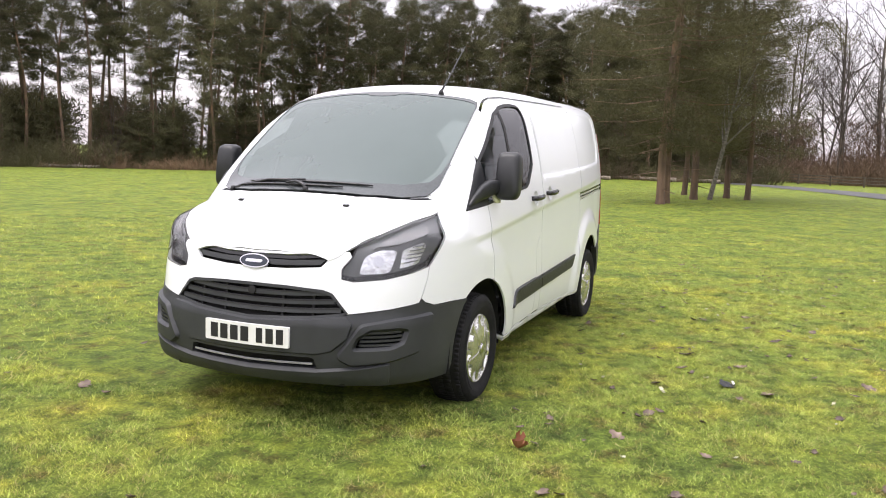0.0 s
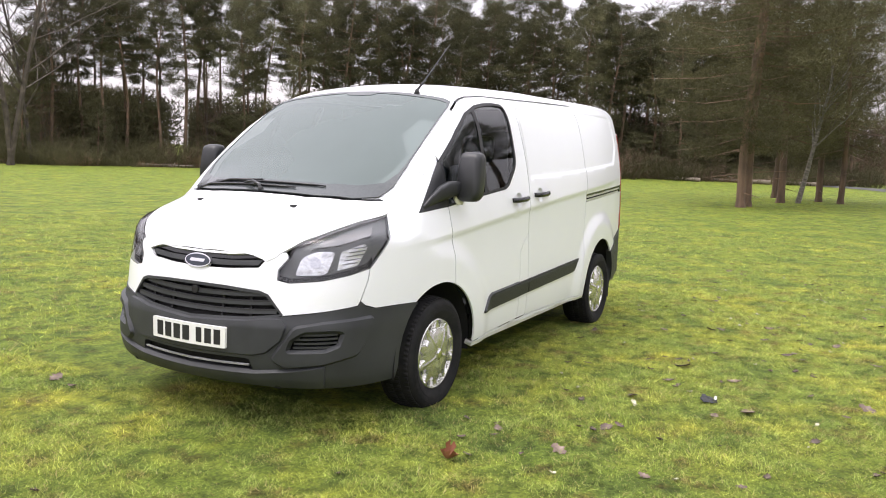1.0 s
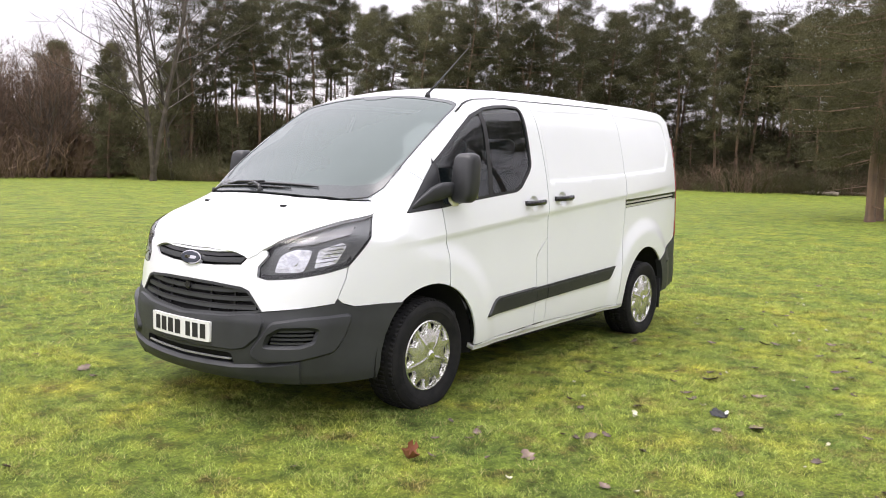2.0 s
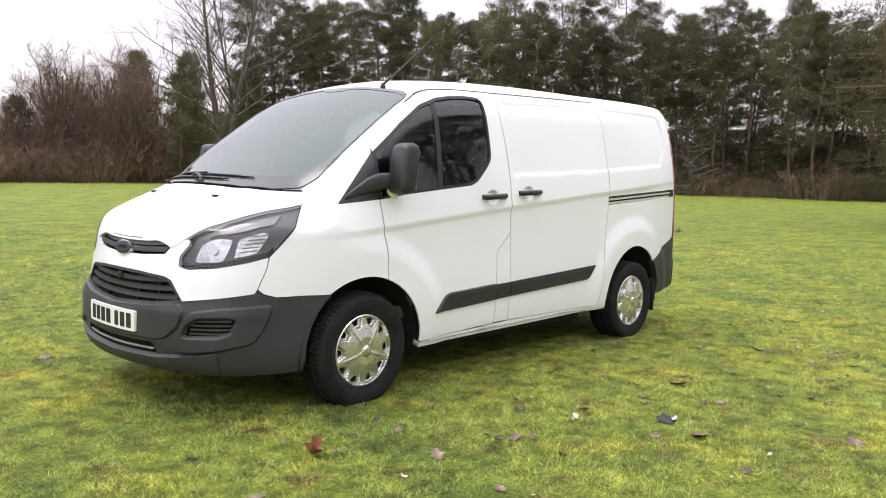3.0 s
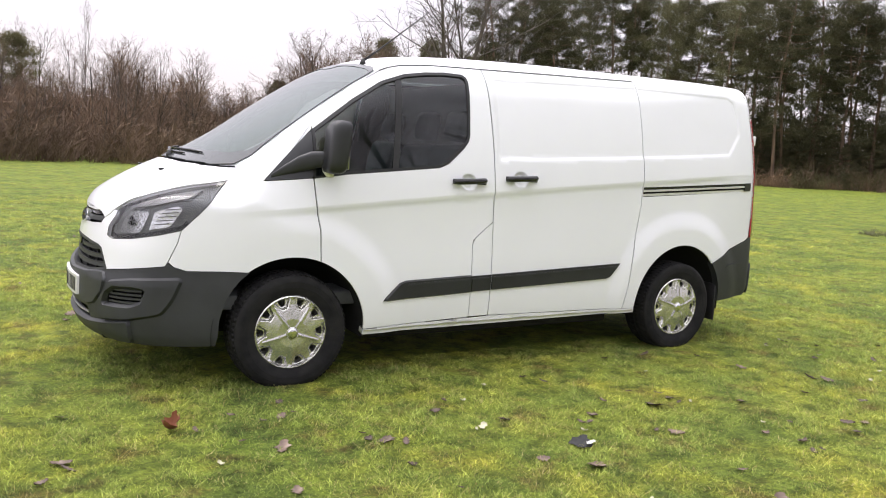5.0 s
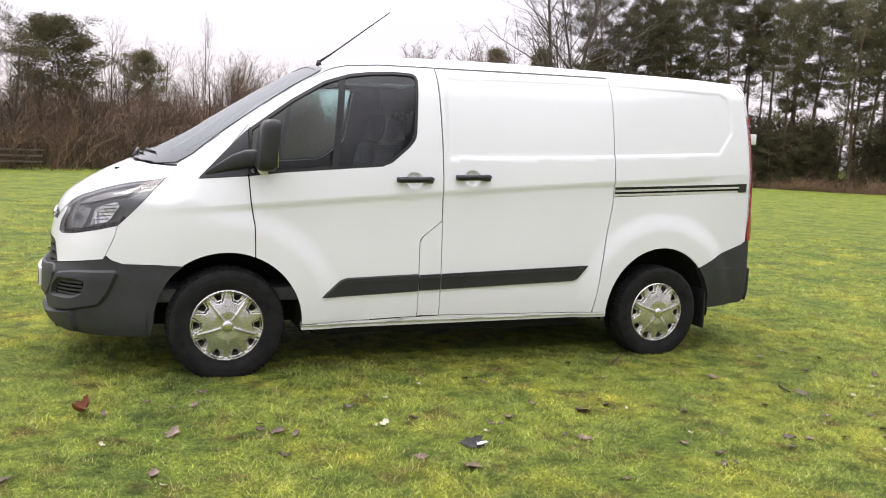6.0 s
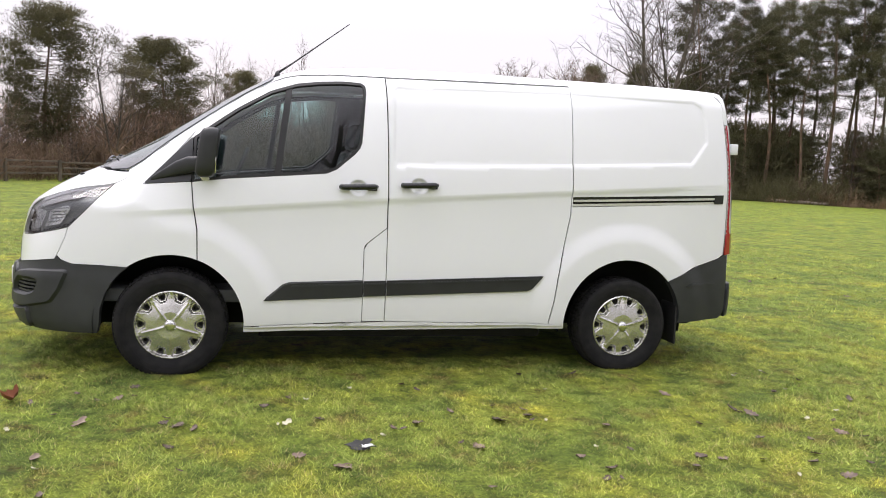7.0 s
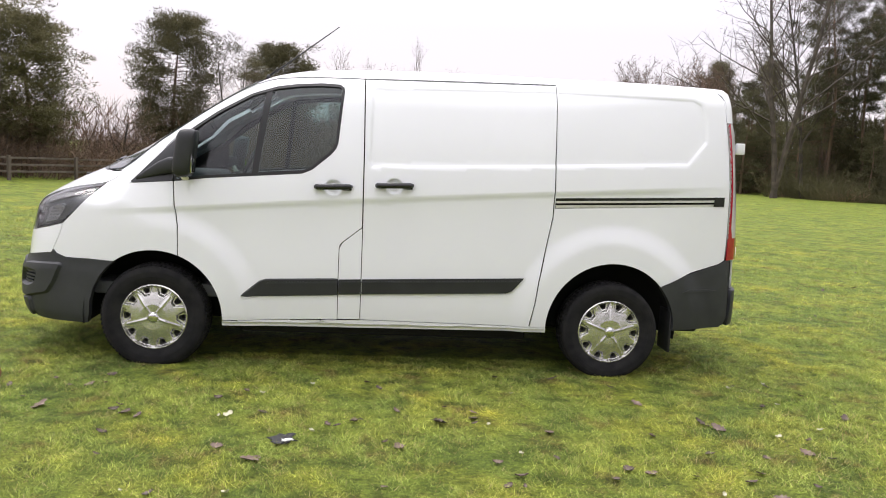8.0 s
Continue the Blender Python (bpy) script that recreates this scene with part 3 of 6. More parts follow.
# windscreen, its dark edge band and the cowl below it
scr = [(-0.500, 0.0), (-0.490, -0.2), (-0.460, -0.38), (-0.378, -0.58), (-0.275, -0.692), (-0.18, -0.730), (-0.05, -0.732), (0.12, -0.723), (0.30, -0.713), (0.50, -0.698), (0.555, -0.680), (0.578, -0.62), (0.585, -0.3), (0.58, 0.0)]
screen = scr + [(a, -b) for a, b in scr[::-1][1:-1]]
sc2 = [(-0.385, 0.0), (-0.375, -0.2), (-0.345, -0.37), (-0.275, -0.545), (-0.185, -0.672), (-0.10, -0.712), (-0.02, -0.722), (0.12, -0.717), (0.30, -0.707), (0.48, -0.693), (0.53, -0.668), (0.545, -0.60), (0.553, -0.3), (0.553, -0.13), (0.525, -0.085), (0.52, 0.0)]
clear = sc2 + [(a, -b) for a, b in sc2[::-1][1:-1]]
panel("windscreen", on_top, screen, GLASS_W, van, res=0.05, off=0.006, depth=0, label="curved windscreen reflecting the pale sky").visible_shadow = False
panel("windscreen_edge_band", on_top, screen, FRIT, van, holes=[clear], res=0.04, off=0.0085, depth=0.006)
panel("pillar_base", on_top, [(-0.34, -0.62), (-0.275, -0.70), (-0.255, -0.785), (-0.10, -0.80), (0.03, -0.80), (0.25, -0.785), (0.45, -0.77), (0.50, -0.70), (0.30, -0.69), (0.10, -0.69), (-0.10, -0.67), (-0.25, -0.60)], PAINT, van, res=0.025, off=-0.004, depth=0.0, mirror=True)
panel("pillar_filler", on_side, [(-0.045, 1.362), (0.0, 1.308), (0.06, 1.36), (0.108, 1.43), (0.135, 1.497), (0.269, 1.612), (0.35, 1.66), (0.34, 1.685), (0.18, 1.585), (0.06, 1.48)], PAINT, van, res=0.03, off=-0.007, depth=0, mirror=True)
cow = [(-0.53, 0.0), (-0.525, -0.15), (-0.50, -0.36), (-0.425, -0.555), (-0.345, -0.665), (-0.265, -0.745), (-0.22, -0.76), (-0.17, -0.735), (-0.25, -0.68), (-0.35, -0.57), (-0.43, -0.375), (-0.46, -0.2), (-0.47, 0.0)]
panel("windscreen_cowl", on_top, cow + [(a, -b) for a, b in cow[::-1][1:-1]], BLACK, van, res=0.03, off=-0.012, depth=0.02)

# front panel between bonnet and bumper, on the nose chart
N = nose_uv
slot = [N(-0.95, 0, 0.910), N(-0.93, -0.2, 0.914), N(-0.90, -0.435, 0.932), N(-0.90, -0.41, 0.888), N(-0.905, -0.38, 0.856), N(-0.93, -0.2, 0.842), N(-0.95, 0, 0.836)]
slot_r = slot + [(-a, b) for a, b in slot[::-1][1:-1]]
gr = [N(-0.98, 0, 0.752), N(-0.965, -0.2, 0.750), N(-0.92, -0.40, 0.738), N(-0.915, -0.45, 0.722), N(-0.915, -0.54, 0.625), N(-0.93, -0.5, 0.612), N(-0.96, -0.35, 0.592), N(-1.0, 0, 0.572)]
grille_hole = gr + [(-a, b) for a, b in gr[::-1][1:-1]]
lamp3 = [(-0.848, -0.528, 0.912), (-0.882, -0.487, 0.852), (-0.893, -0.492, 0.800), (-0.86, -0.545, 0.788), (-0.78, -0.68, 0.803), (-0.69, -0.80, 0.832), (-0.600, -0.862, 0.858), (-0.50, -0.86, 0.95), (-0.40, -0.83, 1.055), (-0.315, -0.80, 1.132),
         (-0.46, -0.76, 1.108), (-0.62, -0.70, 1.068), (-0.74, -0.64, 1.012), (-0.835, -0.55, 0.950)]
bonnet_edge = on_top(np.array([(-0.352, -0.784), (-0.46, -0.755), (-0.62, -0.70), (-0.74, -0.635), (-0.835, -0.545)]))
LAMP_BACK = [(-0.587, 0.862), (-0.502, 0.950), (-0.402, 1.060), (-0.330, 1.132)]
lamp_rear = on_side(np.array([(a[0] + (b[0] - a[0]) * t / 6, a[1] + (b[1] - a[1]) * t / 6) for a, b in zip(LAMP_BACK, LAMP_BACK[1:]) for t in range(6)]))
lamp = [N(*p) for p in lamp3[:6]] + [N(*p) for p in lamp_rear] + [N(p[0], p[1], p[2] + 0.001) for p in bonnet_edge]
top_line = [N(-0.94, 0, 0.922), N(-0.93, -0.2, 0.926), N(-0.905, -0.42, 0.940), N(-0.885, -0.47, 0.938)]
split_line = [N(*on_side(np.array([(-0.650, 0.694)]))[0]), N(-0.66, -0.83, 0.672), N(-0.80, -0.74, 0.650), N(-0.915, -0.55, 0.622), N(-0.945, -0.45, 0.60), N(-0.96, -0.35, 0.585), N(-1.0, 0, 0.565)]
fp = top_line + [N(-0.856, -0.519, 0.940)] + lamp[0:7] + [N(*p) for p in on_side(np.array([(-0.5885, 0.86), (-0.596, 0.83), (-0.6035, 0.80), (-0.62, 0.763), (-0.636, 0.727)]))] + split_line
panel("front_panel", on_nose, shut(fp + [(-a, b) for a, b in fp[::-1][1:-1]], 0.001), PAINT, van, holes=[slot_r, grille_hole], res=0.022, depth=0.02)
# Near-black sheet behind the grille openings; the hollow's shade is in its colour.
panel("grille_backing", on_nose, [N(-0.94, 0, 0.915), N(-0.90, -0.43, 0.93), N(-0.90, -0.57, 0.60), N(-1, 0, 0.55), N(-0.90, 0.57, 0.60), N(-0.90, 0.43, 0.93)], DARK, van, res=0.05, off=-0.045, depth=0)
# upper grille bar and badge
ub = [N(-0.94, 0, 0.882), N(-0.93, -0.2, 0.885), N(-0.90, -0.40, 0.897), N(-0.905, -0.37, 0.868), N(-0.93, -0.2, 0.858), N(-0.95, 0, 0.854)]
panel("upper_grille_bar", on_nose, ub + [(-a, b) for a, b in ub[::-1][1:-1]], BLACK, van, res=0.025, off=-0.006, depth=0.03)
ubb = [N(-0.94, 0, 0.909), N(-0.93, -0.2, 0.913), N(-0.90, -0.43, 0.930), N(-0.90, -0.40, 0.910), N(-0.93, -0.2, 0.893), N(-0.95, 0, 0.89)]
panel("upper_grille_bar", on_nose, ubb + [(-a, b) for a, b in ubb[::-1][1:-1]], GLOSSB, van, res=0.025, off=-0.016, depth=0.02)
ell = lambda rx, rz, zc=0.865, n=36: [(rx * math.cos(2 * math.pi * i / n), zc + rz * math.sin(2 * math.pi * i / n)) for i in range(n)]
badge = panel("badge", on_nose, ell(0.088, 0.036), CHROME, van, res=0.02, off=0.012, depth=0.03, label="oval chrome-rimmed badge")
panel("badge_field", on_nose, ell(0.080, 0.030), BADGE, badge, res=0.02, off=0.0145, depth=0.004)
panel("badge_mark", on_nose, rounded([(-0.05, 0.857), (0.048, 0.857), (0.055, 0.873), (-0.045, 0.873)], 0.008), CHROME, badge, res=0.02, off=0.016, depth=0.002)
# lower grille: three bars, frame and uprights
for k, (zc, zs) in enumerate(((0.722, 0.45), (0.679, 0.49), (0.636, 0.525))):
    hb = 0.0125
    sag = 0.016
    row = [(N(-0.97, -zs * q, 0)[0], zc - sag * (1 - 1.0 * q * q) + 0.004) for q in (0, 0.25, 0.5, 0.75, 1.0)]
    up_ = [(a, b + hb) for a, b in row]
    dn_ = [(a, b - hb) for a, b in row]
    poly = up_ + dn_[::-1]
    polym = [(-a, b) for a, b in up_[::-1]] + up_[1:] + dn_[::-1] + [(-a, b) for a, b in dn_[1:]]
    panel("grille_bar", on_nose, polym, BLACK, van, res=0.03, off=-0.008, depth=0.03)
    panel("grille_bar_groove", on_nose, [(a, b + (hb - 0.011 if b > zc - 1 else 0)) for a, b in [(-q[0], q[1] - hb + 0.010) for q in up_[::-1]] + [(q[0], q[1] - hb + 0.010) for q in up_[1:]] + [(q[0], q[1] - hb + 0.004) for q in up_[::-1]] + [(-q[0], q[1] - hb + 0.004) for q in up_[1:]]], SEAL, van, res=0.03, off=-0.0065, depth=0)
panel("grille_frame", on_nose, shut(grille_hole, -0.004), BLACK, van, holes=[shut(grille_hole, 0.012)], res=0.025, off=0.002, depth=0.03)
for s_ in (-0.33, -0.17, 0.17, 0.33):
    panel("grille_upright", on_nose, [(s_ - 0.006, 0.60), (s_ + 0.006, 0.60), (s_ + 0.006, 0.735), (s_ - 0.006, 0.735)], SEAL, van, res=0.03, off=-0.022, depth=0.012)
panel("grille_emblem_mount", on_nose, ell(0.022, 0.022, 0.715, 20), GLOSSB, van, res=0.02, off=0.0, depth=0.03)

# black front bumper
bt = [N(-1.0, 0, 0.563)] + [(a, b - 0.002) for a, b in split_line[::-1][1:]] + [N(-0.622, -0.85, 0.668), N(-0.56, -0.88, 0.648), N(-0.40, -0.93, 0.648), N(-0.252, -0.96, 0.644)]
arch_b = [N(AXLE_F + ARCH_F * math.cos(radians(q)), -0.95, HUB_Z + ARCH_F * math.sin(radians(q))) for q in (134, 144, 156, 168, 180)]
bb = [N(-0.425, -0.93, 0.262), N(-0.43, -0.93, 0.245), N(-0.62, -0.84, 0.243), N(-0.80, -0.72, 0.243), N(-0.93, -0.45, 0.248), N(-0.96, 0, 0.250)]
bh = bt + arch_b + bb
low_slot = [N(-1.03, 0, 0.385), N(-1.0, -0.36, 0.392), N(-0.99, -0.385, 0.385), N(-0.98, -0.40, 0.335), N(-1.0, -0.36, 0.325), N(-1.02, 0, 0.318)]
low_slot = low_slot + [(-a, b) for a, b in low_slot[::-1][1:-1]]
fog = [N(-0.875, -0.585, 0.500), N(-0.845, -0.64, 0.540), N(-0.78, -0.75, 0.546), N(-0.745, -0.79, 0.54), N(-0.755, -0.77, 0.475), N(-0.79, -0.72, 0.452), N(-0.88, -0.565, 0.445)]
fog_r = rounded(fog, 0.012)
bumper = panel("front_bumper", on_nose, shut(bh + [(-a, b) for a, b in bh[::-1][1:-1]], 0.001), BLACK, van, holes=[low_slot, fog_r, [(-a, b) for a, b in fog_r]], res=0.025, off=0.006, depth=0.04, label="dark grey moulded plastic bumper")
# Sheet behind the bumper openings, coloured near-black to look unlit.
panel("bumper_backing", on_nose, [N(-1, 0, 0.55), N(-0.87, -0.6, 0.60), N(-0.62, -0.85, 0.62), N(-0.62, -0.85, 0.30), N(-0.98, 0, 0.27), N(-0.62, 0.85, 0.30), N(-0.62, 0.85, 0.62), N(-0.87, 0.6, 0.60)], DARK, van, res=0.06, off=-0.05, depth=0)
# raised plate panel, corner panels, lower lip
pp = [N(-1.0, 0, 0.561), N(-0.96, -0.35, 0.580), N(-0.945, -0.45, 0.594), N(-0.92, -0.535, 0.600), N(-0.915, -0.565, 0.572), N(-0.93, -0.545, 0.50), N(-0.96, -0.47, 0.432), N(-0.985, -0.40, 0.415), N(-1.03, 0, 0.408)]
panel("plate_panel", on_nose, pp + [(-a, b) for a, b in pp[::-1][1:-1]], BLACK, van, res=0.025, off=0.018, depth=0.018, bevel=0.012)
cr = rounded([N(-0.93, -0.50, 0.40), N(-0.875, -0.60, 0.56), N(-0.80, -0.73, 0.585), N(-0.585, -0.87, 0.604), N(-0.62, -0.85, 0.50), N(-0.67, -0.83, 0.425), N(-0.80, -0.72, 0.385), N(-0.90, -0.56, 0.365)], 0.02)
panel("bumper_corner", on_nose, cr, BLACK, van, holes=[shut(fog_r, -0.010)], res=0.025, off=0.026, depth=0.022, bevel=0.016, mirror=True)
lip = [N(-1.0, 0, 0.312), N(-0.98, -0.40, 0.322), N(-0.90, -0.60, 0.345), N(-0.80, -0.72, 0.368), N(-0.80, -0.72, 0.262), N(-0.93, -0.45, 0.262), N(-0.96, 0, 0.262)]
panel("bumper_lip", on_nose, lip + [(-a, b) for a, b in lip[::-1][1:-1]], BLACK, van, res=0.03, off=0.026, depth=0.025, bevel=0.012)
STRIP = ramp_mat("grey_trim_strip", [(0.3, (0.26, 0.26, 0.27)), (0.7, (0.34, 0.34, 0.35))], 9, rough=0.4)
bar = [N(-1.02, 0, 0.352), N(-1.0, -0.38, 0.360), N(-1.0, -0.38, 0.352), N(-1.02, 0, 0.344)]
panel("trim_strip", on_nose, bar + [(-a, b) for a, b in bar[::-1][1:-1]], STRIP, van, res=0.04, off=0.004, depth=0.01)
for k in range(4):
    za = 0.458 + k * 0.0215
    lv = [N(-0.872 + 0.0 * k, -0.59 - 0.004 * k, za), N(-0.79, -0.735, za + 0.004), N(-0.755, -0.775, za + 0.006), N(-0.755, -0.775, za + 0.017), N(-0.79, -0.735, za + 0.015), N(-0.872, -0.59 - 0.004 * k, za + 0.011)]
    panel("louvre", on_nose, lv, BLACK, van, res=0.03, off=0.004, depth=0.02, mirror=True)
# number plate: the characters as plain bars
plate_poly = rounded([(-0.262, 0.434), (0.262, 0.434), (0.262, 0.545), (-0.262, 0.545)], 0.008)
def on_plate(uv):
    return np.column_stack([-1.046 + 0.02 * np.abs(uv[:, 0] / 0.26) ** 2 + 0.0 * uv[:, 1], -uv[:, 0], uv[:, 1]])
def flat_panel(name, chart, normal, outline, material, parent, holes=(), res=0.05, off=0.0, depth=0.004, label=""):
    uv, f = fill(outline, holes, res)
    p = chart(uv)
    nrm = np.tile(np.array(normal, float), (len(p), 1))
    v, n, faces = with_rim(p + nrm * off, nrm, f, depth)
    return raw_part(name, v, faces, material, parent, n, label)
plate = flat_panel("number_plate", on_plate, (-1, 0, 0), plate_poly, PLATEW, van, off=0.006, depth=0.02, label="white number plate with dark bars")
for k, (a, b) in enumerate(((-0.222, -0.165), (-0.155, -0.098), (-0.088, -0.031), (-0.021, 0.036), (0.075, 0.120), (0.132, 0.182), (0.192, 0.240))):
    flat_panel("plate_bar", on_plate, (-1, 0, 0), [(a, 0.450), (b - 0.008, 0.450), (b - 0.008, 0.529), (a, 0.529)], SEAL, plate, off=0.0075, depth=0.0015)

# headlamps: dark housing, reflectors, clear lens
hl_c = lambda k: [tuple(q) for q in shut(lamp, k)]
lens = panel("headlamp_lens", on_nose, hl_c(0.001), LENS, van, res=0.03, off=0.002, depth=0.0, mirror=True)
lens.visible_shadow = TWIN[lens.name].visible_shadow = False
HOUSE = ramp_mat("headlamp_housing", [(0.3, (0.115, 0.117, 0.12)), (0.7, (0.175, 0.177, 0.18))], 9, rough=0.35)
SMOKE = ramp_mat("smoked_indicator_lens", [(0.3, (0.20, 0.195, 0.195)), (0.7, (0.36, 0.345, 0.345))], 12, rough=0.18, coat=0.6)
REFL = ramp_mat("lamp_reflector", [(0.3, (0.60, 0.60, 0.61)), (0.7, (0.92, 0.92, 0.93))], 26, rough=0.14, metal=0.85, bump=0.2, bump_scale=38)
panel("headlamp_housing", on_nose, hl_c(0.001), HOUSE, van, res=0.03, off=-0.030, depth=0.01, mirror=True)
rim_pts = on_nose(np.array(resample(lamp, 0.03)))
rim_pts = np.concatenate([rim_pts, rim_pts[:1]])
for sg in (1, -1):
    bm = bmesh.new()
    tube(bm, [(p[0], p[1] * sg, p[2]) for p in rim_pts], 0.0016, 6, cap=False)
    part("headlamp_rim", bm, GLOSSB, van)
main = rounded([N(-0.852, -0.555, 0.818), N(-0.75, -0.705, 0.828), N(-0.705, -0.735, 0.958), N(-0.77, -0.65, 0.966), N(-0.828, -0.58, 0.925)], 0.035)
dip = rounded([N(-0.738, -0.733, 0.840), N(-0.635, -0.828, 0.866), N(-0.545, -0.835, 0.975), N(-0.575, -0.815, 1.008), N(-0.70, -0.735, 0.962)], 0.025)
ind = rounded([N(-0.80, -0.60, 0.955), N(-0.68, -0.72, 0.976), N(-0.50, -0.80, 1.030), N(-0.44, -0.782, 1.096), N(-0.62, -0.708, 1.060), N(-0.735, -0.642, 1.014)], 0.015)
panel("headlamp_reflector", on_nose, shut(main, 0.008), REFL, van, res=0.015, off=-0.018, depth=0.015, mirror=True)
panel("headlamp_reflector", on_nose, shut(dip, 0.014), REFL, van, res=0.015, off=-0.018, depth=0.015, mirror=True)
panel("indicator", on_nose, shut(ind, 0.012), SMOKE, van, res=0.02, off=-0.014, depth=0.015, mirror=True)
panel("headlamp_bulb", on_nose, [(main[0][0] * 0.5 + main[10][0] * 0.5 + 0.028 * math.cos(q), 0.895 + 0.028 * math.sin(q)) for q in (2 * math.pi * i / 16 for i in range(16))], CHROME, van, res=0.02, off=-0.004, depth=0.02, mirror=True)
dip_c = (sum(p[0] for p in dip) / len(dip), sum(p[1] for p in dip) / len(dip))
for k in range(5):
    z_, w_ = dip_c[1] - 0.042 + 0.020 * k, 0.046 - 0.004 * abs(k - 2)
    u_ = dip_c[0] - 0.022 + 0.013 * k
    panel("reflector_rib", on_nose, [(u_ - w_, z_ - 0.004), (u_ + w_, z_ + 0.006), (u_ + w_, z_ + 0.0105), (u_ - w_, z_ + 0.0005)], HOUSE, van, res=0.03, off=-0.012, depth=0.006, mirror=True)
low_edge = lamp[2:9]
panel("headlamp_trim", on_nose, low_edge + [(a - 0.004, b + 0.026) for a, b in low_edge[::-1]], GLOSSB, van, res=0.02, off=-0.020, depth=0.008, mirror=True)

# rear bumper, lamp and doors
rb = [(3.26, 0.618), (3.45, 0.702), (3.665, 0.772), (3.71, 0.80), (3.735, 0.80), (3.745, 0.60), (3.748, 0.48), (3.752, 0.41), (3.73, 0.365), (3.70, 0.345), (3.35, 0.322)] + arc(AXLE_R, RZ, ARCH_R - 0.004, 2, 41, 10)
panel("rear_bumper", on_side, shut(rb, 0.001), BLACK, van, res=0.025, off=0.008, depth=0.05, mirror=True)
panel("bumper_scallop", on_side, rounded([(3.40, 0.580), (3.55, 0.583), (3.66, 0.592), (3.60, 0.602), (3.45, 0.600)], 0.008), BLACK, van, res=0.03, off=0.014, depth=0.012, mirror=True)


def on_rear(uv):
    """Chart of the tail: (y, z)."""
    o = np.column_stack([np.full(len(uv), 4.2), uv[:, 0], uv[:, 1]])
    return solve(o, np.tile([-1.0, 0.0, 0.0], (len(uv), 1)), 1.5)


panel("rear_door", on_rear, [(-0.72, 0.60), (-0.004, 0.60), (-0.004, 1.86), (-0.62, 1.86), (-0.69, 1.70), (-0.74, 1.2)], PAINT, van, res=0.06, mirror=True)
panel("rear_bumper_beam", on_rear, [(-0.86, 0.36), (0.86, 0.36), (0.86, 0.59), (-0.86, 0.59)], BLACK, van, res=0.06, off=0.02, depth=0.05)
panel("rear_corner", on_rear, [(-0.78, 0.60), (-0.72, 0.60), (-0.74, 1.2), (-0.69, 1.70), (-0.62, 1.86), (-0.66, 1.86), (-0.74, 1.70), (-0.80, 1.2)], PAINT, van, res=0.05, off=-0.004, mirror=True)
CORNER_X = 3.0
def on_corner(uv):
    """Chart round an upright axis inside the tail: (angle from straight back, z)."""
    d = np.column_stack([np.cos(uv[:, 0]), -np.sin(uv[:, 0]), np.zeros(len(uv))])
    o = np.column_stack([np.full(len(uv), CORNER_X), np.zeros(len(uv)), uv[:, 1]]) + d * 1.7
    return solve(o, -d, 1.6)
cu = lambda x, y: math.atan2(-y, x - CORNER_X)
edge_pts = on_side(np.array([(3.707, 0.80), (3.712, 0.95), (3.708, 1.25), (3.693, 1.50), (3.676, 1.70)]))
e_out = [(cu(p[0], p[1]), p[2]) for p in edge_pts]
lamp_poly = [(e_out[0][0] - 0.02, 0.80), *e_out[1:], (e_out[4][0] - 0.03, 1.71), (e_out[3][0] - 0.13, 1.50), (e_out[2][0] - 0.14, 1.25), (e_out[1][0] - 0.13, 0.95), (e_out[0][0] - 0.10, 0.80)]
up_pts = on_side(np.array([(3.673, 1.712), (3.668, 1.76), (3.662, 1.80), (3.654, 1.86)]))
up_uv = [(cu(p[0], p[1]), p[2]) for p in up_pts]
panel("rear_pillar", on_corner, up_uv + [(0.80, 1.895), (0.68, 1.905), (0.62, 1.80), (0.68, 1.712)], PAINT, van, res=0.025, off=-0.003, depth=0.02, mirror=True)
panel("rear_header", on_corner, [(0.70, 1.84), (0.70, 1.905), (0.3, 1.92), (0.0, 1.925), (-0.3, 1.92), (-0.70, 1.905), (-0.70, 1.84)], PAINT, van, res=0.04, off=-0.006, depth=0.02)
tail_lamp = panel("tail_lamp", on_corner, lamp_poly, CLEARL, van, res=0.03, off=0.008, depth=0.05, mirror=True, label="tall red and clear tail lamp")
panel("tail_lamp_red", on_corner, [*e_out, (e_out[4][0] - 0.012, 1.705), (e_out[3][0] - 0.012, 1.50), (e_out[2][0] - 0.012, 1.25), (e_out[1][0] - 0.014, 1.02), (e_out[0][0] - 0.03, 0.95), (e_out[0][0] - 0.09, 0.95), (e_out[0][0] - 0.09, 0.81)], REDL, van, res=0.03, off=0.011, depth=0.01, mirror=True)
panel("rear_backing", on_corner, [(-1.0, 0.4), (1.0, 0.4), (1.0, 1.75), (-1.0, 1.75)], DARK, van, res=0.1, off=-0.03, depth=0)
for zc in (1.545, 0.845):
    for ya, yb in ((-0.765, -0.735), (0.735, 0.765)):
        bm = bmesh.new()
        box(bm, (3.775, ya, zc - 0.038), (3.835, yb, zc + 0.038), 0.006)
        part("door_hinge", bm, PAINT, van)

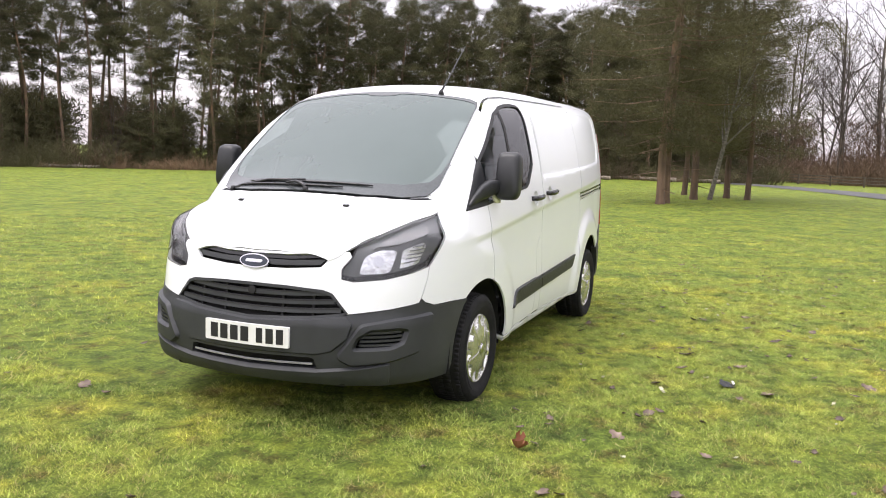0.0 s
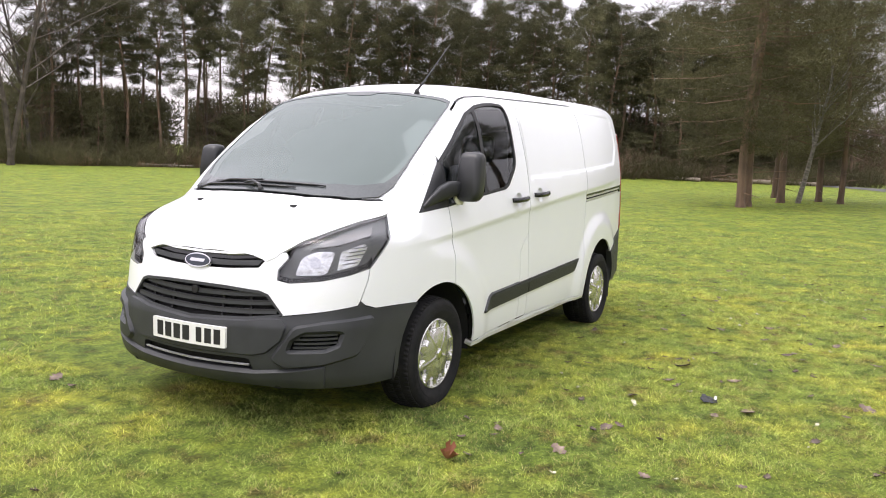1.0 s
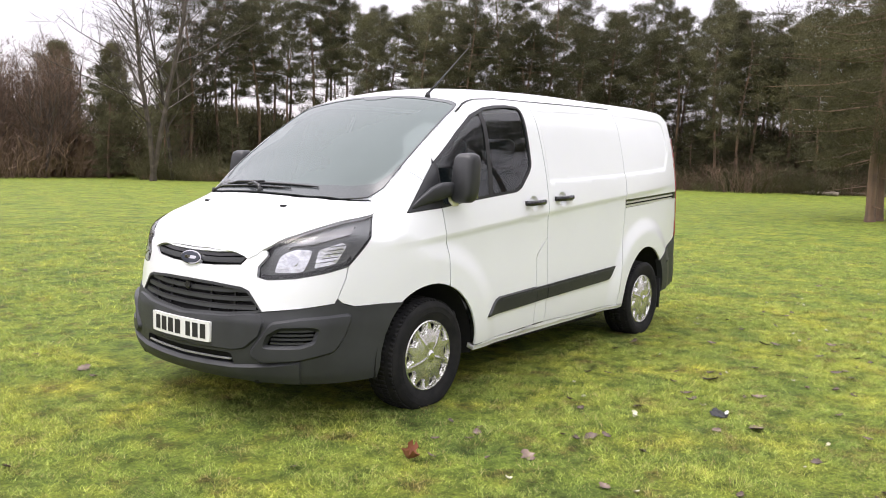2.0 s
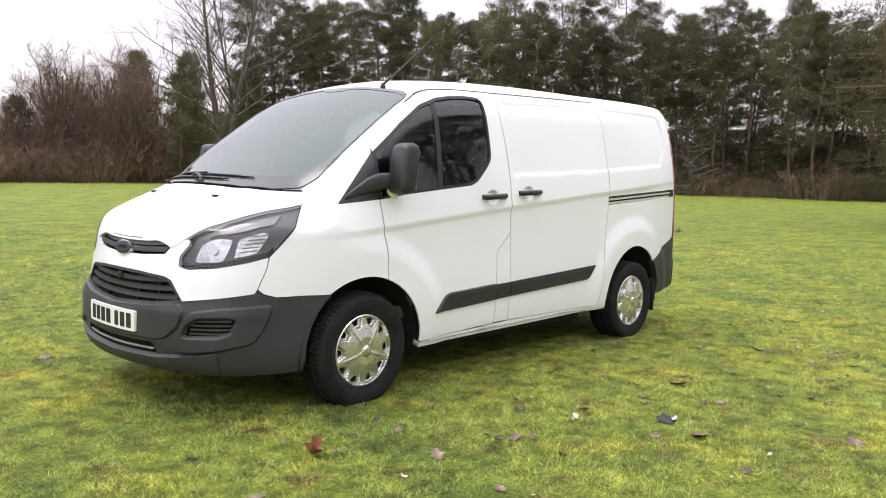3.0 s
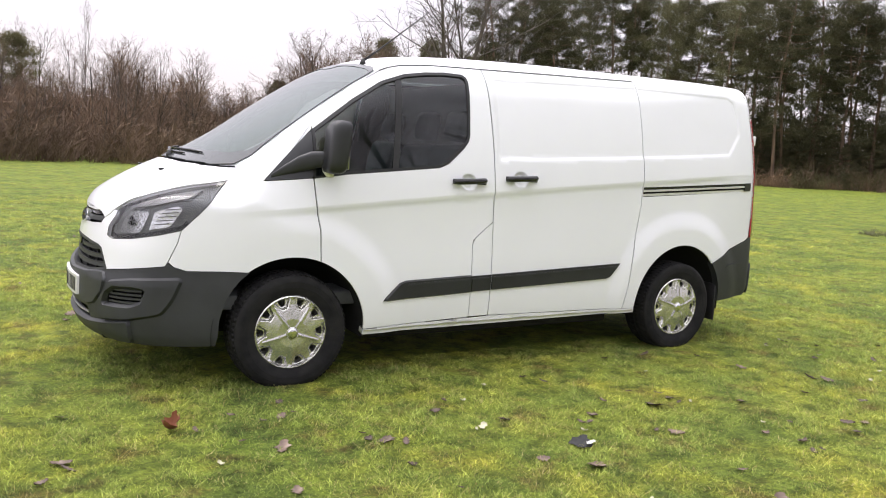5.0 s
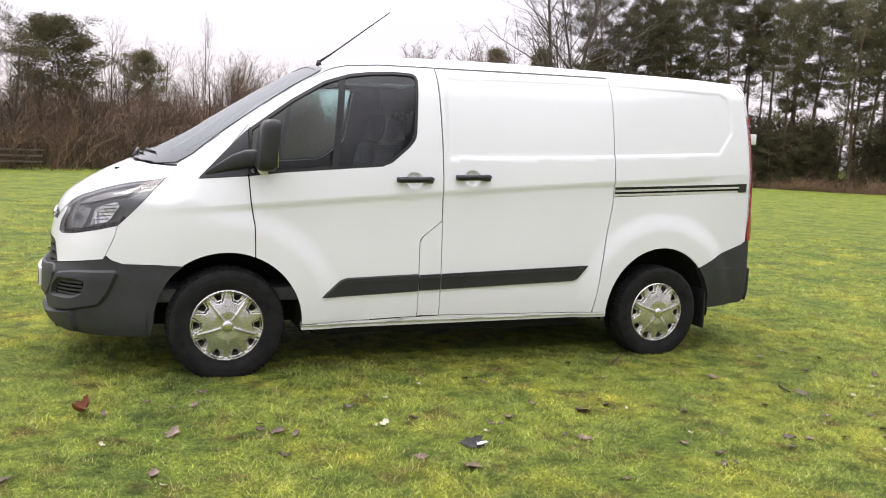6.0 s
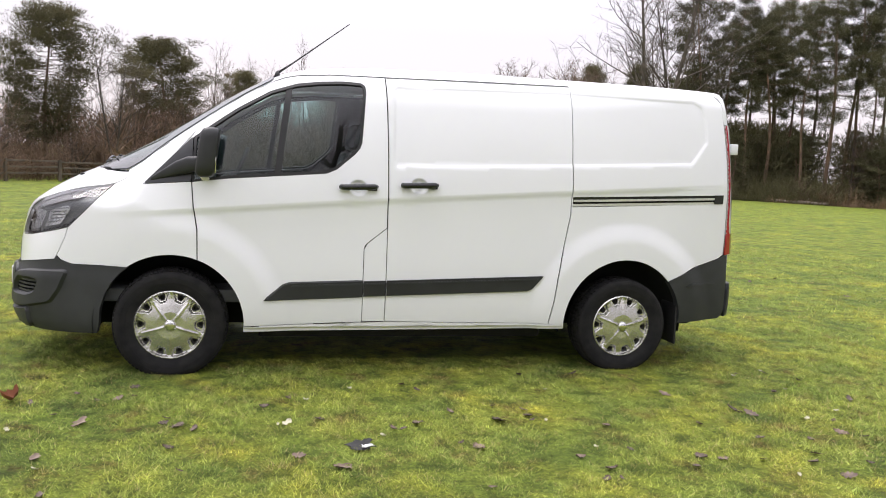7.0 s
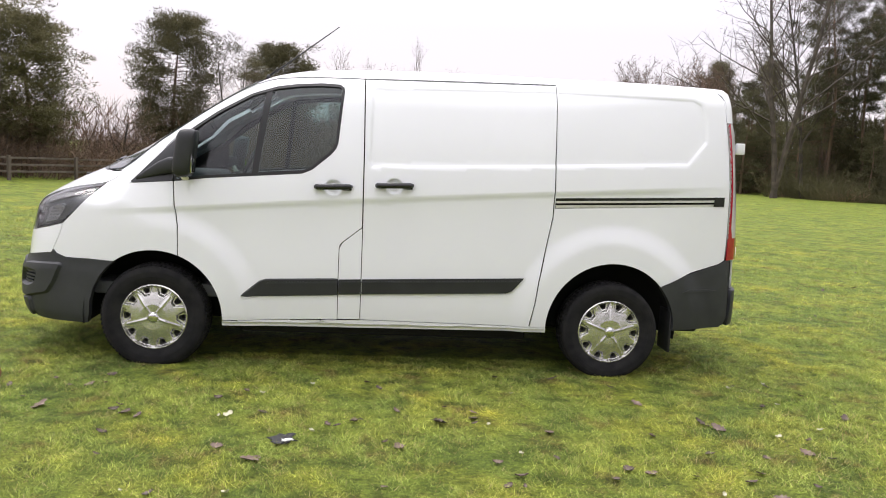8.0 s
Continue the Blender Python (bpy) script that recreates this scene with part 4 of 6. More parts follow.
# door handles
for cx, cz in CUPS:
    y0 = float(on_side(np.array([(cx + 0.1, cz)]))[0][1])
    pts = [(cx - 0.118 + 0.236 * t, y0 - 0.012 - 0.026 * math.sin(math.pi * min(1, max(0, (t - 0.02) / 0.96))) ** 0.5, cz + 0.001 + 0.008 * t) for t in np.linspace(0, 1, 13)]
    for s in (1, -1):
        bm = bmesh.new()
        tube(bm, pts, [0.008] + [0.0145] * 11 + [0.008], 10)
        for v in bm.verts:
            v.co.y *= s
            v.co.z = cz + (v.co.z - cz) * 1.25
        for xa in (cx - 0.085, cx + 0.085):
            box(bm, (xa - 0.03, s * (y0 - 0.02), cz - 0.014), (xa + 0.03, s * (y0 + 0.02), cz + 0.018), 0.005)
        part("door_handle", bm, GLOSSB, (DOORS if cx < 1.3 else SLIDES)[0 if s == 1 else 1], "black pull handle")

# door mirrors
MIRB = ramp_mat("mirror_plastic", [(0.3, (0.013, 0.0135, 0.015)), (0.7, (0.020, 0.021, 0.023))], 8, rough=0.42, bump=0.05, bump_scale=900)
def mirror_shell(s):
    bm = bmesh.new()
    prof = [(0.00, 0.80), (0.014, 0.95), (0.04, 1.0), (0.075, 1.0), (0.10, 0.96), (0.110, 0.90)]
    rings = []
    for dx, k in prof:
        ring = []
        for i in range(28):
            q = 2 * math.pi * i / 28
            c, d = math.cos(q), math.sin(q)
            e = 0.42
            w = math.copysign(abs(c) ** e, c) * 0.076 * k
            h = math.copysign(abs(d) ** e, d) * 0.146 * k
            lean = (1.335 + h - 1.20) * 0.12
            ring.append(bm.verts.new((0.128 + dx * (1.0 if c < 0 else 0.95) + lean, s * (1.030 + w * (0.97 if d > 0 else 1.0)), 1.338 + h)))
        rings.append(ring)
    for r0, r1 in zip(rings, rings[1:]):
        for k in range(28):
            bm.faces.new((r0[k], r0[(k + 1) % 28], r1[(k + 1) % 28], r1[k]))
    bm.faces.new(rings[0][::-1])
    bm.faces.new(rings[-1])
    bmesh.ops.recalc_face_normals(bm, faces=bm.faces)
    return bm
def mirror_arm(s):
    """Wedge that grows out of the base panel and carries the mirror."""
    bm = bmesh.new()
    side_y = lambda x, z: -float(on_side(np.array([(x, z)]))[0][1])
    way = [(-0.125, side_y(-0.125, 1.165) + 0.000, 1.165, 0.010, 0.010), (-0.06, side_y(-0.06, 1.195) + 0.004, 1.198, 0.014, 0.026), (0.02, side_y(0.02, 1.22) + 0.012, 1.236, 0.022, 0.044),
           (0.085, side_y(0.085, 1.25) + 0.026, 1.258, 0.030, 0.050), (0.130, 0.945, 1.266, 0.034, 0.046), (0.175, 0.985, 1.270, 0.034, 0.043)]
    rings = []
    for i, (x, y, z, a, b) in enumerate(way):
        p, q = way[max(0, i - 1)], way[min(len(way) - 1, i + 1)]
        d = Vector((q[0] - p[0], q[1] - p[1])).normalized()
        ring = []
        for k in range(20):
            c, e = math.cos(2 * math.pi * k / 20), math.sin(2 * math.pi * k / 20)
            u, v = math.copysign(abs(c) ** 0.5, c) * a, math.copysign(abs(e) ** 0.6, e) * b
            ring.append(bm.verts.new((x + d.y * u, s * (y - d.x * u), z + v)))
        rings.append(ring)
    for r0, r1 in zip(rings, rings[1:]):
        for k in range(20):
            bm.faces.new((r0[k], r0[(k + 1) % 20], r1[(k + 1) % 20], r1[k]))
    bm.faces.new(rings[0][::-1])
    bm.faces.new(rings[-1])
    bmesh.ops.recalc_face_normals(bm, faces=bm.faces)
    return bm
for s in (-1, 1):
    mir = part("door_mirror", mirror_shell(s), MIRB, DOORS[0 if s == -1 else 1], "tall dark grey door mirror on an arm")
    part("mirror_arm", mirror_arm(s), MIRB, mir)
    bm = bmesh.new()
    tube(bm, [(0.160, s * 0.950, 1.235), (0.165, s * 0.955, 1.205), (0.178, s * 0.962, 1.186), (0.205, s * 0.975, 1.180)], [0.016, 0.019, 0.018, 0.010], 10)
    part("mirror_indicator", bm, AMBER, mir, "pale clear indicator lens")
    bm = bmesh.new()
    box(bm, (0.240, s * 1.03 - 0.06, 1.22), (0.249, s * 1.03 + 0.06, 1.36), 0.004)
    part("mirror_glass", bm, CHROME, mir)

# wipers, washer jets and aerial
def wiper(x_of, y0, y1, arm_y):
    n = 9
    ys = np.linspace(y0, y1, n)
    top = on_top(np.column_stack([[x_of(y) for y in ys], ys]))
    bm = bmesh.new()
    tube(bm, [(p[0], p[1], p[2] + 0.018) for p in top], [0.004] + [0.007] * (n - 2) + [0.004], 6)
    ob = part("wiper", bm, GLOSSB, van)
    mid = top[n // 2]
    base = on_top(np.array([(-0.49 + 0.33 * arm_y * arm_y, arm_y)]))[0]
    bm = bmesh.new()
    tube(bm, [(base[0], base[1], base[2] + 0.004), (base[0] + 0.01, base[1] + (mid[1] - base[1]) * 0.15, base[2] + 0.035), ((base[0] + mid[0]) / 2, (base[1] + mid[1]) / 2, (base[2] + mid[2]) / 2 + 0.045), (mid[0], mid[1], mid[2] + 0.028)], [0.014, 0.012, 0.009, 0.006], 8)
    part("wiper_arm", bm, GLOSSB, ob)
    bm = bmesh.new()
    bmesh.ops.create_cone(bm, cap_ends=True, segments=16, radius1=0.018, radius2=0.013, depth=0.03, matrix=Matrix.Translation((base[0], base[1], base[2] + 0.01)))
    part("wiper_pivot", bm, SEAL, ob)
wiper(lambda y: -0.425 + 0.30 * y * y, -0.40, 0.44, 0.56)
wiper(lambda y: -0.462 + 0.30 * y * y, -0.24, 0.50, -0.02)
for y in (-0.346, 0.346):
    z = float(on_top(np.array([(-0.594, y)]))[0][2])
    bm = bmesh.new()
    box(bm, (-0.608, y - 0.017, z), (-0.578, y + 0.017, z + 0.014), 0.005, m=None)
    part("washer_jet", bm, GLOSSB, van)
bm = bmesh.new()
az = float(on_top(np.array([(0.605, -0.40)]))[0][2])
bmesh.ops.create_cone(bm, cap_ends=True, segments=16, radius1=0.024, radius2=0.010, depth=0.04, matrix=Matrix.Translation((0.605, -0.40, az + 0.012)))
aerial = part("aerial_base", bm, SEAL, van)
bm = bmesh.new()
tube(bm, [(0.605, -0.40, az + 0.02), (0.70, -0.397, az + 0.09), (1.07, -0.385, 2.237)], [0.009, 0.0055, 0.003], 6)
part("aerial_mast", bm, SEAL, aerial)

# wheels
def make_wheel(x, y, s, turn, radius=0.338):
    """A wheel whose outer face looks to s in y."""
    hub = thing("wheel", "", "")
    hub.matrix_world = Matrix.Translation((x, y, HUB_Z))
    for k in ("label", "category"):
        if k in hub:
            del hub[k]
    hub.parent = van
    bm = bmesh.new()
    R = radius
    prof = [(0.205, -0.004), (0.222, 0.004), (0.245, 0.012), (0.275, 0.017), (0.300, 0.013), (0.318, 0.002), (R - 0.008, -0.014), (R, -0.035), (R + 0.002, -0.10), (R, -0.17), (R - 0.01, -0.195), (0.30, -0.215), (0.26, -0.22), (0.205, -0.20)]
    lathe(bm, [(r, s * a) for r, a in prof], (0, 0, 0), 72)
    for k in range(72):
        q = 2 * math.pi * k / 72
        m = Matrix.Rotation(-q, 4, "Y")
        for (w0, w1, sh) in ((-0.006, -0.048, 0.0), (-0.056, -0.098, 0.35), (-0.106, -0.150, 0.0), (-0.157, -0.192, 0.35)):
            box(bm, (R - 0.010, min(s * w0, s * w1), -0.0095), (R + 0.0055 - (0.008 if w0 > -0.01 or w1 < -0.19 else 0.0), max(s * w0, s * w1), 0.0095), 0, m=m @ Matrix.Rotation(sh * 0.04, 4, "Y"))
    bmesh.ops.recalc_face_normals(bm, faces=bm.faces)
    tyre = part("tyre", bm, TYRE, hub)
    bm = bmesh.new()
    for r_, a_ in ((0.258, 0.0165), (0.287, 0.0170)):
        lathe(bm, [(r_ - 0.002, s * a_), (r_, s * (a_ + 0.0018)), (r_ + 0.002, s * a_)], (0, 0, 0), 72)
    part("sidewall_ring", bm, TYRE, tyre)

    def dish(uv):
        r = np.hypot(uv[:, 0], uv[:, 1])
        y = np.interp(r, [0, 0.03, 0.034, 0.08, 0.12, 0.16, 0.185, 0.20, 0.212], [0.024, 0.024, 0.016, 0.018, 0.010, 0.0, -0.002, 0.004, -0.006])
        ang = np.arctan2(uv[:, 1], uv[:, 0]) - turn
        ridge = np.exp(-((((ang * 5 / (2 * math.pi)) % 1 - 0.5) * 2 * math.pi / 5 * r) / 0.0075) ** 2)
        part10 = np.abs(((ang * 10 / (2 * math.pi)) % 1 - 0.5)) * 2 * math.pi / 10
        edge = 0.13 + 2.6 * np.clip(r - 0.140, 0, 0.055)
        y = y - 0.024 * np.clip((edge - part10) / 0.050, 0, 1) * np.clip((r - 0.138) / 0.010, 0, 1) * np.clip((0.200 - r) / 0.009, 0, 1)
        y = y + 0.004 * ridge * (r > 0.035) * (r < 0.17)
        return np.column_stack([uv[:, 0], s * y, uv[:, 1]])

    def dish_n(uv):
        e = 0.001
        p, a, b = dish(uv), dish(uv + [e, 0]), dish(uv + [0, e])
        n = np.cross(b - p, a - p)
        n = n / np.linalg.norm(n, axis=1, keepdims=True)
        return n * np.where(n[:, 1:2] * s < 0, -1, 1)

    circle = [(0.212 * math.cos(2 * math.pi * i / 60), 0.212 * math.sin(2 * math.pi * i / 60)) for i in range(60)]
    holes, pockets = [], []
    for i in range(10):
        q = turn + 2 * math.pi * i / 10 + math.pi / 10
        pol = lambda r, da: (r * math.cos(q + da), r * math.sin(q + da))
        h = [pol(0.188, -0.125), pol(0.190, 0.0), pol(0.188, 0.125), pol(0.172, 0.110), pol(0.152, 0.075), pol(0.152, -0.075), pol(0.172, -0.110)]
        holes.append(rounded(h, 0.006, 3))
    uv, f = fill(circle, holes, 0.0048)
    v, n, faces = with_rim(dish(uv), dish_n(uv), f, 0.012, 0.003)
    cover = raw_part("wheel_cover", v, faces, SILVER, hub, n, "silver ten-hole plastic wheel cover")
    bm = bmesh.new()
    lathe(bm, [(0.0005, s * -0.060), (0.10, s * -0.058), (0.205, s * -0.045)], (0, 0, 0), 40)
    part("steel_rim", bm, ALU_DARK, hub)
    # Rim holes are near-black discs, their shade held in the colour.
    for i in range(10):
        q = turn + 2 * math.pi * i / 10 + math.pi / 10
        bm = bmesh.new()
        lathe(bm, [(0.0005, s * -0.044), (0.010, s * -0.044), (0.012, s * -0.046), (0.012, s * -0.06)], (0.174 * math.cos(q), 0, 0.168 * math.sin(q)), 10)
        part("rim_hole", bm, DARK, cover)
    bm = bmesh.new()
    lathe(bm, [(0.0005, s * 0.0275), (0.020, s * 0.0270), (0.027, s * 0.0245), (0.028, s * 0.020)], (0, 0, 0), 28)
    part("centre_cap", bm, CHROME, cover)
    return hub
ALU_DARK = ramp_mat("dull_steel_rim", [(0.3, (0.035, 0.035, 0.035)), (0.7, (0.07, 0.07, 0.068))], 9, rough=0.6, metal=0.4)
for x, y in ((AXLE_F, -0.942), (AXLE_R, -0.948)):
    make_wheel(x, y, -1, 0.3 if x == 0 else 0.9, 0.331 if x == 0 else 0.319)
    make_wheel(x, -y, 1, 0.1, 0.331 if x == 0 else 0.319)

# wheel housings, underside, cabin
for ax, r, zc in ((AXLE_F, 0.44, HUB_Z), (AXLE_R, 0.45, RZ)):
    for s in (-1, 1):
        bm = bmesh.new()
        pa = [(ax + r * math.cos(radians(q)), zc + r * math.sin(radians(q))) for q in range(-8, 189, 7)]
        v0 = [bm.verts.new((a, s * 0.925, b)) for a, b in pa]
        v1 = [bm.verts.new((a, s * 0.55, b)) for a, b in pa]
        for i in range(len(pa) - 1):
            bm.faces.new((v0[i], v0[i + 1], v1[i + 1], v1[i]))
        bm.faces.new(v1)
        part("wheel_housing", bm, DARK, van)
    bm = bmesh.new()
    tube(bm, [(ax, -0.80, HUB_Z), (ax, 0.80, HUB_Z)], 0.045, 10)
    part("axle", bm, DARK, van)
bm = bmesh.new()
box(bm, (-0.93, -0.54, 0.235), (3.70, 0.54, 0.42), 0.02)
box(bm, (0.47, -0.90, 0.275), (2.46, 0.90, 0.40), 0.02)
# Low box, out of sight, added to keep light off the grass below.
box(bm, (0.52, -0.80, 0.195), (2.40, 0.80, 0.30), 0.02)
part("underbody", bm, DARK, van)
for s in (-1, 1):
    bm = bmesh.new()
    box(bm, (3.345, min(s * 0.72, s * 0.93), 0.17), (3.362, max(s * 0.72, s * 0.93), 0.45), 0.006)
    part("mudflap", bm, SEAL, van)
bm = bmesh.new()
box(bm, (1.34, -0.86, 0.40), (1.37, 0.86, 1.28), 0.01)
box(bm, (1.345, -0.74, 1.26), (1.365, 0.74, 1.80), 0.01)
part("bulkhead", bm, CABIN, van)
bm = bmesh.new()
box(bm, (-0.30, -0.74, 0.75), (0.22, 0.74, 1.12), 0.05, 3)
box(bm, (-0.10, 0.20, 1.10), (0.20, 0.62, 1.21), 0.04, 3)
part("dashboard", bm, CABIN, van)
bm = bmesh.new()
box(bm, (-0.40, -0.83, 0.42), (1.34, 0.83, 0.50), 0.01)
part("cab_floor", bm, CABIN, van)
bm = bmesh.new()
ring = [(0.36 + 0.07 * math.sin(q), 0.41 + 0.19 * math.cos(q), 1.20 + 0.175 * math.sin(q)) for q in (2 * math.pi * i / 28 for i in range(29))]
tube(bm, ring, 0.016, 8, cap=False)
tube(bm, [(0.36, 0.23, 1.20), (0.32, 0.41, 1.18), (0.36, 0.59, 1.20)], 0.014, 6)
tube(bm, [(0.32, 0.41, 1.18), (0.15, 0.41, 1.08)], 0.03, 8)
part("steering_wheel", bm, SEAL, van)
for y in (-0.55, -0.12, 0.42):
    bm = bmesh.new()
    box(bm, (0.62, y - 0.21, 0.72), (1.10, y + 0.21, 0.88), 0.05, 3)
    box(bm, (-0.07, -0.20, 0.0), (0.07, 0.20, 0.56), 0.05, 3, m=pose(1.08, y, 0.84, 0, 14, 0))
    box(bm, (-0.05, -0.12, 0.56), (0.05, 0.12, 0.76), 0.04, 3, m=pose(1.10, y, 0.86, 0, 12, 0))
    part("seat", bm, SEATM, van)

# ---- the field: one sheet of ground to the horizon ----
def grass_tones(name, tip=False):
    """Mown winter grass: green with mossy yellow, olive and bare brown patches."""
    m = bpy.data.materials.new(name)
    m.use_nodes = True
    n, l = m.node_tree.nodes, m.node_tree.links
    b = n["Principled BSDF"]
    geo = n.new("ShaderNodeNewGeometry")

    def noise_of(scale, detail=4, rough=0.55):
        t = n.new("ShaderNodeTexNoise")
        t.inputs["Scale"].default_value, t.inputs["Detail"].default_value, t.inputs["Roughness"].default_value = scale, detail, rough
        l.new(geo.outputs["Position"], t.inputs["Vector"])
        return t.outputs["Fac"]

    def ramp(fac, stops):
        r = n.new("ShaderNodeValToRGB")
        els = r.color_ramp.elements
        while len(els) < len(stops):
            els.new(0.5)
        for e, (p, c) in zip(els, stops):
            e.position, e.color = p, (*c, 1)
        l.new(fac, r.inputs[0])
        return r.outputs[0]

    def mix(fac, a, c, mode="MIX"):
        x = n.new("ShaderNodeMix")
        x.data_type, x.blend_type = "RGBA", mode
        if hasattr(fac, "links") or not isinstance(fac, float):
            l.new(fac, x.inputs[0])
        else:
            x.inputs[0].default_value = fac
        l.new(a, x.inputs[6])
        l.new(c, x.inputs[7])
        return x.outputs[2]

    # Turf below the blades is darkened, painting in the shade of the gaps.
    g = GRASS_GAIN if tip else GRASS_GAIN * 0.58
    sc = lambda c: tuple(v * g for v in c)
    base = ramp(noise_of(1.3, 6, 0.6), [(0.30, sc((0.087, 0.121, 0.035))), (0.50, sc((0.165, 0.201, 0.049))), (0.72, sc((0.258, 0.267, 0.062)))])
    moss = ramp(noise_of(0.8, 5, 0.65), [(0.40, sc((0.154, 0.196, 0.042))), (0.60, sc((0.305, 0.285, 0.055)))])
    spots = n.new("ShaderNodeMapRange")
    spots.inputs["From Min"].default_value, spots.inputs["From Max"].default_value = 0.46, 0.66
    l.new(noise_of(1.9, 4, 0.6), spots.inputs["Value"])
    col = mix(spots.outputs[0], base, moss)
    dirt = n.new("ShaderNodeMapRange")
    dirt.inputs["From Min"].default_value, dirt.inputs["From Max"].default_value = 0.54, 0.66
    dirt.inputs["To Max"].default_value = 0.85
    l.new(noise_of(3.4, 6, 0.7), dirt.inputs["Value"])
    brown = ramp(noise_of(14, 3), [(0.3, sc((0.085, 0.060, 0.026))), (0.7, sc((0.19, 0.145, 0.055)))])
    col = mix(dirt.outputs[0], col, brown)
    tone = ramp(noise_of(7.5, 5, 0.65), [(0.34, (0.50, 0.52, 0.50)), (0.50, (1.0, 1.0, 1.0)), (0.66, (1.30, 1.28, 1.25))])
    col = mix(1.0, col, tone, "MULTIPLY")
    if tip:
        mr = n.new("ShaderNodeMapRange")
        mr.inputs["To Min"].default_value, mr.inputs["To Max"].default_value = 0.55, 1.45
        l.new(geo.outputs["Random Per Island"], mr.inputs["Value"])
        hs = n.new("ShaderNodeHueSaturation")
        l.new(mr.outputs[0], hs.inputs["Value"])
        l.new(col, hs.inputs["Color"])
        straw = n.new("ShaderNodeValToRGB")
        straw.color_ramp.interpolation = "CONSTANT"
        se = straw.color_ramp.elements
        se[0].position, se[0].color = 0.0, (0, 0, 0, 1)
        se[1].position, se[1].color = 0.42, (0.75, 0.75, 0.75, 1)
        cut = se.new(0.52)
        cut.color = (0, 0, 0, 1)
        l.new(geo.outputs["Random Per Island"], straw.inputs[0])
        dry = ramp(noise_of(7, 2), [(0.35, sc((0.17, 0.125, 0.055))), (0.65, sc((0.33, 0.275, 0.14)))])
        col = mix(straw.outputs[0], hs.outputs[0], dry)
    else:
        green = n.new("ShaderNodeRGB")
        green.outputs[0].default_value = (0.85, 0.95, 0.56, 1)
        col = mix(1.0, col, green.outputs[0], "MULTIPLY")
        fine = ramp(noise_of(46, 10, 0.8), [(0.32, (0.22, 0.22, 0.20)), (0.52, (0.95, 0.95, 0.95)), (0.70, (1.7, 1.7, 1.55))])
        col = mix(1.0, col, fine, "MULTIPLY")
        bp = n.new("ShaderNodeBump")
        bp.inputs["Strength"].default_value, bp.inputs["Distance"].default_value = 0.9, 0.06
        l.new(noise_of(26, 8, 0.75), bp.inputs["Height"])
        l.new(bp.outputs[0], b.inputs["Normal"])
    l.new(col, b.inputs["Base Color"])
    b.inputs["Roughness"].default_value = 0.75
    b.inputs["Specular IOR Level"].default_value = 0.18
    if tip:
        mx, tr = n.new("ShaderNodeMixShader"), n.new("ShaderNodeBsdfTranslucent")
        mx.inputs[0].default_value = 0.3
        l.new(col, tr.inputs["Color"])
        l.new(b.outputs[0], mx.inputs[1])
        l.new(tr.outputs[0], mx.inputs[2])
        l.new(mx.outputs[0], n["Material Output"].inputs[0])
    return m


GRASS_GAIN = 2.04
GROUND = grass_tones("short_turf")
BLADE = grass_tones("grass_blade", True)


def lift(x, y):
    """Height of the ground: flat under the van, gently uneven beyond."""
    d = math.hypot(x - 1.4, y)
    a = noise.noise(Vector((x * 0.35, y * 0.35, 3.1))) * 0.030 * min(1, max(0, (d - 1.6) / 2.5))
    b = noise.noise(Vector((x * 0.045, y * 0.045, 7.7))) * 0.30 * min(1, max(0, (d - 9) / 25))
    return a + b


gv, gf = [(1.4, 0.0, 0.0)], []
SEG = 180
radii = [0.25 * 1.062 ** i for i in range(150)]
for r in radii:
    for k in range(SEG):
        q = 2 * math.pi * k / SEG
        x, y = 1.4 + r * math.cos(q), r * math.sin(q)
        gv.append((x, y, lift(x, y) if r < 300 else 0.0))
gf += [(0, 1 + k, 1 + (k + 1) % SEG) for k in range(SEG)]
for i in range(len(radii) - 1):
    a, b = 1 + i * SEG, 1 + (i + 1) * SEG
    gf += [(a + k, b + k, b + (k + 1) % SEG, a + (k + 1) % SEG) for k in range(SEG)]
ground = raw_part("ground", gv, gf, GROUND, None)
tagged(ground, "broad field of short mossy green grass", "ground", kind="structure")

# ---- trees ----
BARK_P = ramp_mat("pine_bark", [(0.3, (0.075, 0.052, 0.038)), (0.55, (0.15, 0.098, 0.065)), (0.75, (0.24, 0.14, 0.085))], 3, rough=0.9, bump=0.8, bump_scale=14, stretch=(1, 1, 0.35), random_value=0.25)
NEEDLE = ramp_mat("pine_needles", [(0.3, (0.060, 0.060, 0.033)), (0.55, (0.100, 0.097, 0.050)), (0.75, (0.155, 0.142, 0.078))], 0.6, rough=0.7, random_value=0.35, trans=0.25, spec=0.2)
NEEDLE_L = ramp_mat("olive_pine_needles", [(0.3, (0.074, 0.071, 0.036)), (0.55, (0.122, 0.113, 0.057)), (0.75, (0.180, 0.159, 0.085))], 0.6, rough=0.7, random_value=0.3, trans=0.3, spec=0.2)
BARK_B = ramp_mat("bare_bark", [(0.3, (0.048, 0.039, 0.032)), (0.55, (0.085, 0.069, 0.055)), (0.75, (0.145, 0.120, 0.096))], 2.5, rough=0.9, random_value=0.3)
TWIG_R = ramp_mat("reddish_twigs", [(0.3, (0.105, 0.067, 0.044)), (0.6, (0.170, 0.112, 0.074)), (0.8, (0.255, 0.180, 0.125))], 0.8, rough=0.9, random_value=0.3)
BRACKEN = ramp_mat("dead_bracken", [(0.3, (0.15, 0.09, 0.052)), (0.6, (0.25, 0.165, 0.098)), (0.8, (0.34, 0.25, 0.16))], 1.2, rough=0.9, random_value=0.25)


